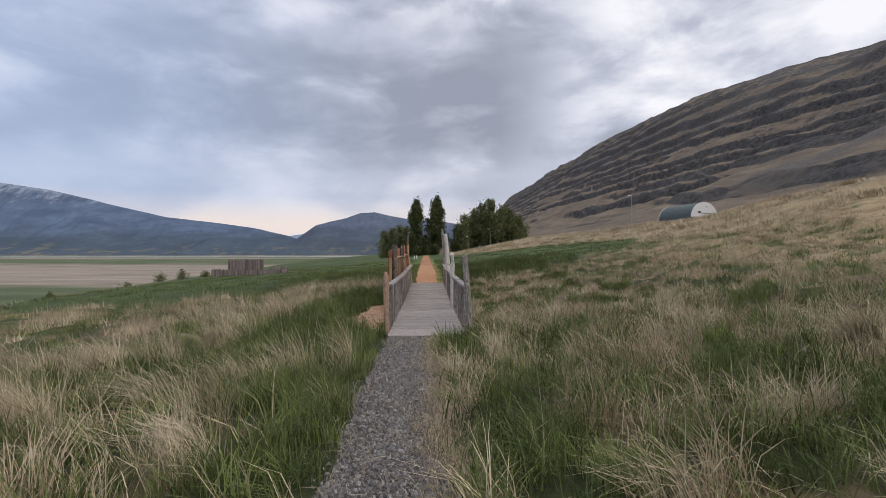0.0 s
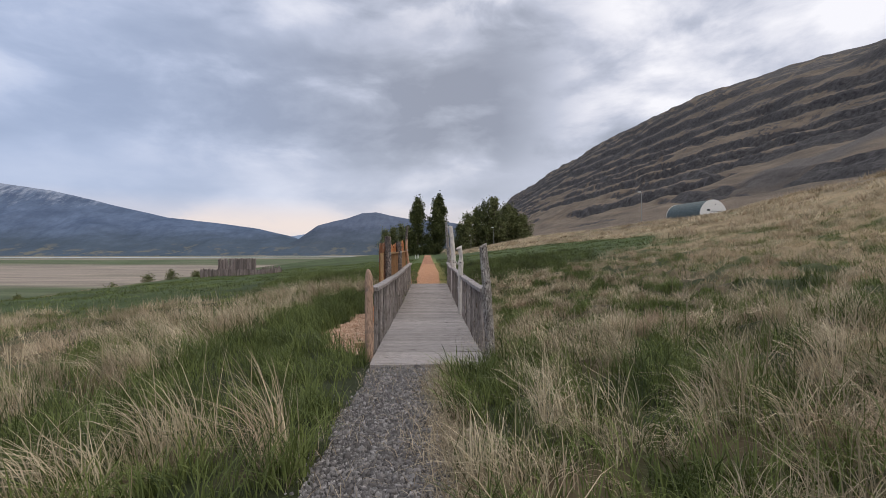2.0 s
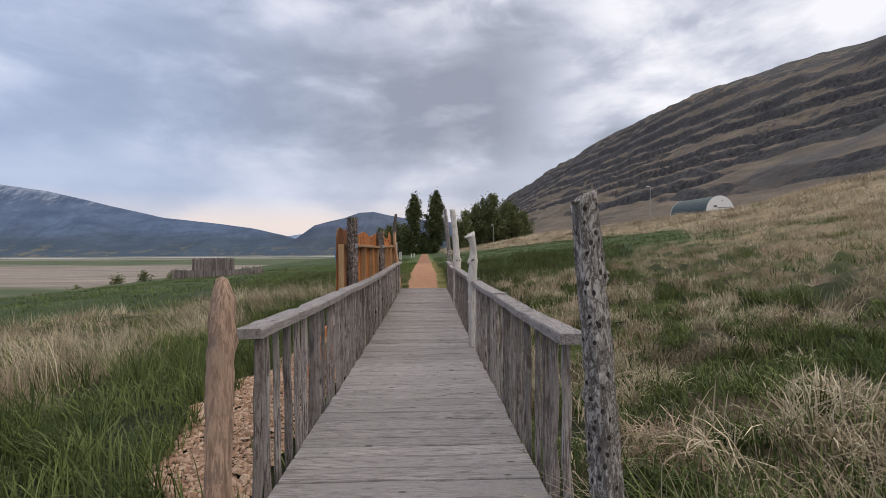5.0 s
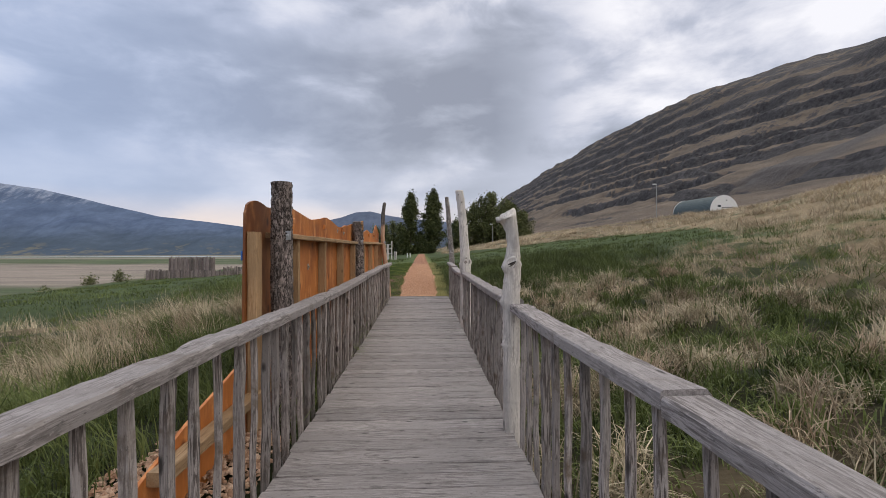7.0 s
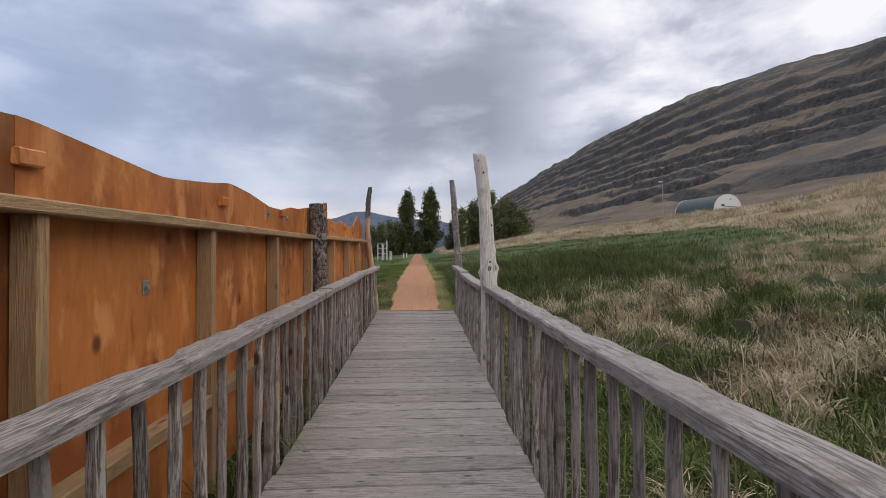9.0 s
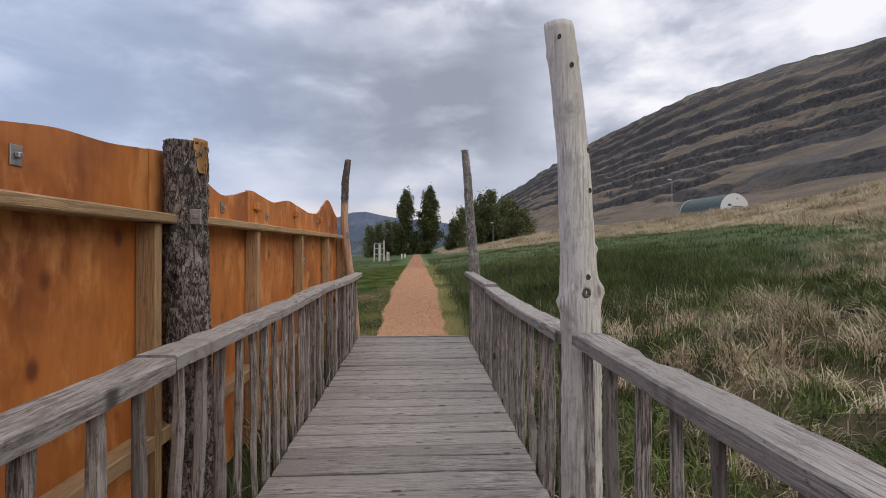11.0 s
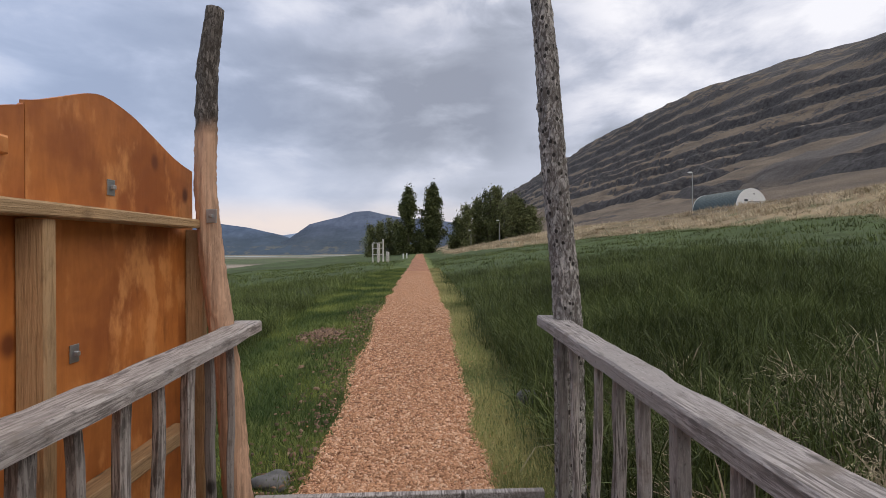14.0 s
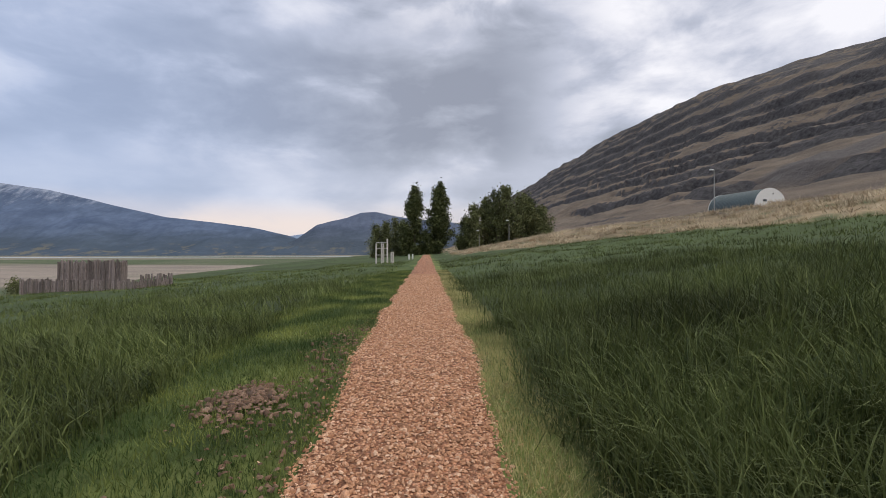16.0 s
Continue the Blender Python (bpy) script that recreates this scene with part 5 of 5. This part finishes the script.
# ---- grass ----
def blades(name, label, x, y, length, width, lean, seed, tone, wind=(0.0, 0.0), category="grass", simple=False):
    """Arching blades standing on the land, each bowed over by its lean and the wind."""
    rs = np.random.RandomState(seed)
    n = len(x)
    z = land(x, y) - 0.015
    a = rs.uniform(0, 6.283, n)
    side = np.stack((np.cos(a), np.sin(a), np.zeros(n)), -1) * (width * 0.5)[:, None]
    b = rs.uniform(0, 6.283, n)
    k = lean * rs.uniform(0.2, 1.5, n)
    dx, dy = np.cos(b) * k + wind[0], np.sin(b) * k + wind[1]
    bend = np.sqrt(dx * dx + dy * dy)
    dx, dy = dx / np.maximum(bend / 1.15, 1), dy / np.maximum(bend / 1.15, 1)
    droop = np.minimum(bend, 1.5) * 0.46
    base = np.stack((x, y, z), -1)

    def along(s):
        return base + np.stack((dx * s ** 1.8 * 0.8, dy * s ** 1.8 * 0.8, s - droop * s ** 2.4), -1) * length[:, None]

    me = bpy.data.meshes.new(name)
    if simple:
        V = np.stack((base - side, base + side, along(0.9)), 1)
        tri = np.arange(n * 3).reshape(n, 3)
    else:
        p, q, tip = along(0.45), along(0.78), along(1.0)
        V = np.stack((base - side, base + side, p + side * 0.85, p - side * 0.85, q + side * 0.6, q - side * 0.6, tip), 1)
        o = (np.arange(n) * 7)[:, None]
        tri = np.concatenate([o + np.array(k) for k in ((0, 1, 2), (0, 2, 3), (3, 2, 4), (3, 4, 5), (5, 4, 6))], 0)
    me.vertices.add(V.shape[0] * V.shape[1])
    me.vertices.foreach_set("co", V.astype(np.float32).ravel())
    set_faces(me, tri)
    set_tone(me, np.repeat(tone, V.shape[1], 0))
    tagged(part_mesh(name, me, M_BLADE), label, category, kind="stuff")


def clumped(n, seed, x0, x1, y0, y1, per, size, power=1.0, toward=0.0):
    """Points in tufts."""
    rs = np.random.RandomState(seed)
    m = max(1, n // per)
    cx, cy = rs.uniform(x0, x1, m), rs.uniform(y0, y1, m)
    i = rs.randint(0, m, n)
    return cx[i] + rs.normal(0, size, n), cy[i] + rs.normal(0, size, n), i, m


def clear(x, y):
    """True where grass may stand: off the paths, the deck and the screen."""
    on_gravel = (y < 0.1) & (x > gravel_left(y) + 0.03) & (x < gravel_right(y) - 0.05)
    on_chips = (y > 14.3) & (x > chip_left(y) + 0.02) & (x < chip_right(y) - 0.02)
    deck = (y > -0.05) & (y < 14.6) & (np.abs(x + 0.03 + 0.0063 * y) < 0.84)
    wall = (y > 3.3) & (y < 14.6) & (np.abs(x + 1.2) < 0.09)
    heap = (y > 0.75) & (y < 5.2) & (x < -0.9) & (x > -0.95 - (0.9 + 0.2 * waves(y, y * 0, 1.2, 87)) * ease(y, 0.3, 1.9))
    return ~(on_gravel | on_chips | deck | wall | heap)


def meadow(name, label, n, seed, box, per, size, length, width, mode, lean=0.55, wind=(-0.22, -0.05)):
    """mode: straw, green or field; the tufts thin out where the meadow is of another kind."""
    rs = np.random.RandomState(seed)
    x, y, i, m = clumped(n, seed + 1, *box, per, size)
    d, f = dryness(x, y)
    d = ease(d, 0.33, 0.67)
    near = np.abs(x - path_mid(y))
    side = x - path_mid(y) + rs.normal(0, 0.11, len(x))
    lawn = (y > 13.5) & (side < 0.93 + 0.12 * waves(y, y * 0, 2.1, 45)) & (side > -2.1 + 0.25 * waves(y, y * 0, 3.1, 46) + 0.02 * np.maximum(y - 18, 0))
    want = {"straw": d * (1 - f), "green": (1.05 - 0.75 * d) * (1 - f), "field": f}[mode]
    keep = (rs.uniform(0, 1, len(x)) < want) & clear(x, y) & ~lawn
    x, y, i = x[keep], y[keep], i[keep]
    k = rs.uniform(0.55, 1.5, m)[i]
    hue = rs.uniform(0, 1, m)[i][:, None] * 0.72 + rs.uniform(0, 1, len(x))[:, None] * 0.28
    if mode == "straw":
        tone = np.array((0.17, 0.135, 0.08)) * (1 - hue) + np.array((0.72, 0.61, 0.43)) * hue
        rot = 0.55 * ease(waves(x, y, 2.4, 93) + 0.4 * waves(x, y, 0.8, 94), 0.25, 0.7)[:, None]
        tone = tone * (1 - rot) + np.array((0.47, 0.335, 0.235)) * (0.6 + 0.5 * hue) * rot
    elif mode == "green":
        tone = np.array((0.026, 0.043, 0.011)) * (1 - hue) + np.array((0.21, 0.25, 0.078)) * hue
    else:
        tone = (np.array((0.03, 0.05, 0.013)) * (1 - hue) + np.array((0.19, 0.225, 0.072)) * hue) * (1 + 0.3 * waves(x, y, 2.3, 91) - 0.21 * (x > 0.5))[:, None]
    L = length * k * rs.uniform(0.6, 1.2, len(x))
    tuft = rs.normal(0, 0.45, (m, 2))[i]
    blades(name, label, x, y, L, width * rs.uniform(0.7, 1.3, len(x)), lean, seed + 2, tone, (wind[0] + tuft[:, 0], wind[1] + tuft[:, 1]), simple=width > 0.013)


def build_grass():
    straw, green, field = "long dry straw-coloured grass in wind-blown tufts", "rough green grass among dry stalks", "dense dark green field grass"
    # beside the gravel path and the bridge
    meadow("dry_grass", straw, 85000, 201, (-6.5, -0.8, -8.5, 15), 60, 0.10, 0.60, 0.0065, "straw", 0.45, (-0.5, -0.05))
    meadow("dry_grass", straw, 42000, 205, (0.2, 7.0, -8.5, 0.5), 70, 0.10, 0.50, 0.0065, "straw", 0.7, (-0.35, -0.1))
    meadow("dry_grass", straw, 75000, 261, (0.6, 7.0, 0, 16), 110, 0.12, 0.30, 0.0115, "straw", 1.1, (-0.15, -0.1))
    meadow("green_grass", green, 90000, 209, (-6.5, -0.8, -8.5, 15), 40, 0.10, 0.36, 0.0085, "green")
    meadow("green_grass", green, 42000, 213, (0.2, 7.0, -8.5, 0.5), 40, 0.10, 0.34, 0.0085, "green")
    meadow("green_grass", green, 105000, 265, (0.6, 7.0, 0, 16), 80, 0.12, 0.23, 0.0125, "green", 0.8)
    meadow("dry_grass", straw, 75000, 217, (-24, -6.0, -6, 24), 70, 0.20, 0.46, 0.017, "straw", 0.7)
    meadow("green_grass", green, 55000, 221, (-24, -6.0, -6, 24), 50, 0.20, 0.30, 0.017, "green")
    meadow("dry_grass", straw, 110000, 225, (6.5, 26, -6, 30), 80, 0.19, 0.38, 0.017, "straw", 1.0)
    meadow("green_grass", green, 65000, 229, (6.5, 24, -6, 24), 60, 0.22, 0.30, 0.018, "green")
    meadow("dry_grass", straw, 80000, 233, (3, 60, 20, 100), 60, 0.45, 0.55, 0.065, "straw", 0.8)
    # the mown-round field
    meadow("field_grass", field, 80000, 237, (-9, 9, 12.5, 30), 20, 0.16, 0.27, 0.0085, "field", 0.5)
    meadow("field_grass", field, 70000, 241, (-26, 21, 14, 60), 20, 0.3, 0.2, 0.03, "field", 0.5)
    meadow("field_grass", field, 95000, 251, (0.9, 6.5, 14.3, 21), 16, 0.10, 0.36, 0.0085, "field", 0.55)
    meadow("field_grass", field, 45000, 255, (-6.5, -1.2, 14.3, 22), 16, 0.10, 0.26, 0.0085, "field", 0.55)
    # short turf along the chip path
    rs = np.random.RandomState(245)
    n = 170000
    y = 13.8 + 24 * rs.uniform(0, 1, n) ** 1.6
    x = path_mid(y) + np.where(rs.uniform(0, 1, n) < 0.72, -rs.uniform(0.5, 2.3, n), rs.uniform(0.5, 1.08, n))
    keep = clear(x, y)
    x, y = x[keep], y[keep]
    hue = np.clip(0.25 + 0.5 * (x > path_mid(y)) + 0.42 * waves(x, y, 1.3, 42) + rs.uniform(-0.3, 0.3, len(x)), 0, 1)[:, None]
    high = np.where((x > path_mid(y))[:, None], np.array((0.46, 0.41, 0.185)), np.array((0.30, 0.33, 0.09)))
    tone = np.array((0.05, 0.085, 0.022)) * (1 - hue) + high * hue
    blades("turf", "short yellow-green turf beside the chip path", x, y, rs.uniform(0.04, 0.13, len(x)), rs.uniform(0.006, 0.011, len(x)), 0.7, 246, tone, simple=True)

    # dead stalks fallen on the gravel
    n = 9000
    y = rs.uniform(-9, 0, n)
    x = np.where(rs.uniform(0, 1, n) < 0.86, gravel_right(y) + rs.normal(0.06, 0.13, n), rs.uniform(-0.9, 0.3, n))
    hue = rs.uniform(0, 1, n)[:, None]
    blades("fallen_straw", "dead straw stalks fallen on the gravel path", x, y, rs.uniform(0.08, 0.3, n), rs.uniform(0.004, 0.006, n), 1.6, 262, np.array((0.22, 0.17, 0.11)) * (1 - hue) + np.array((0.5, 0.42, 0.3)) * hue)


build_grass()
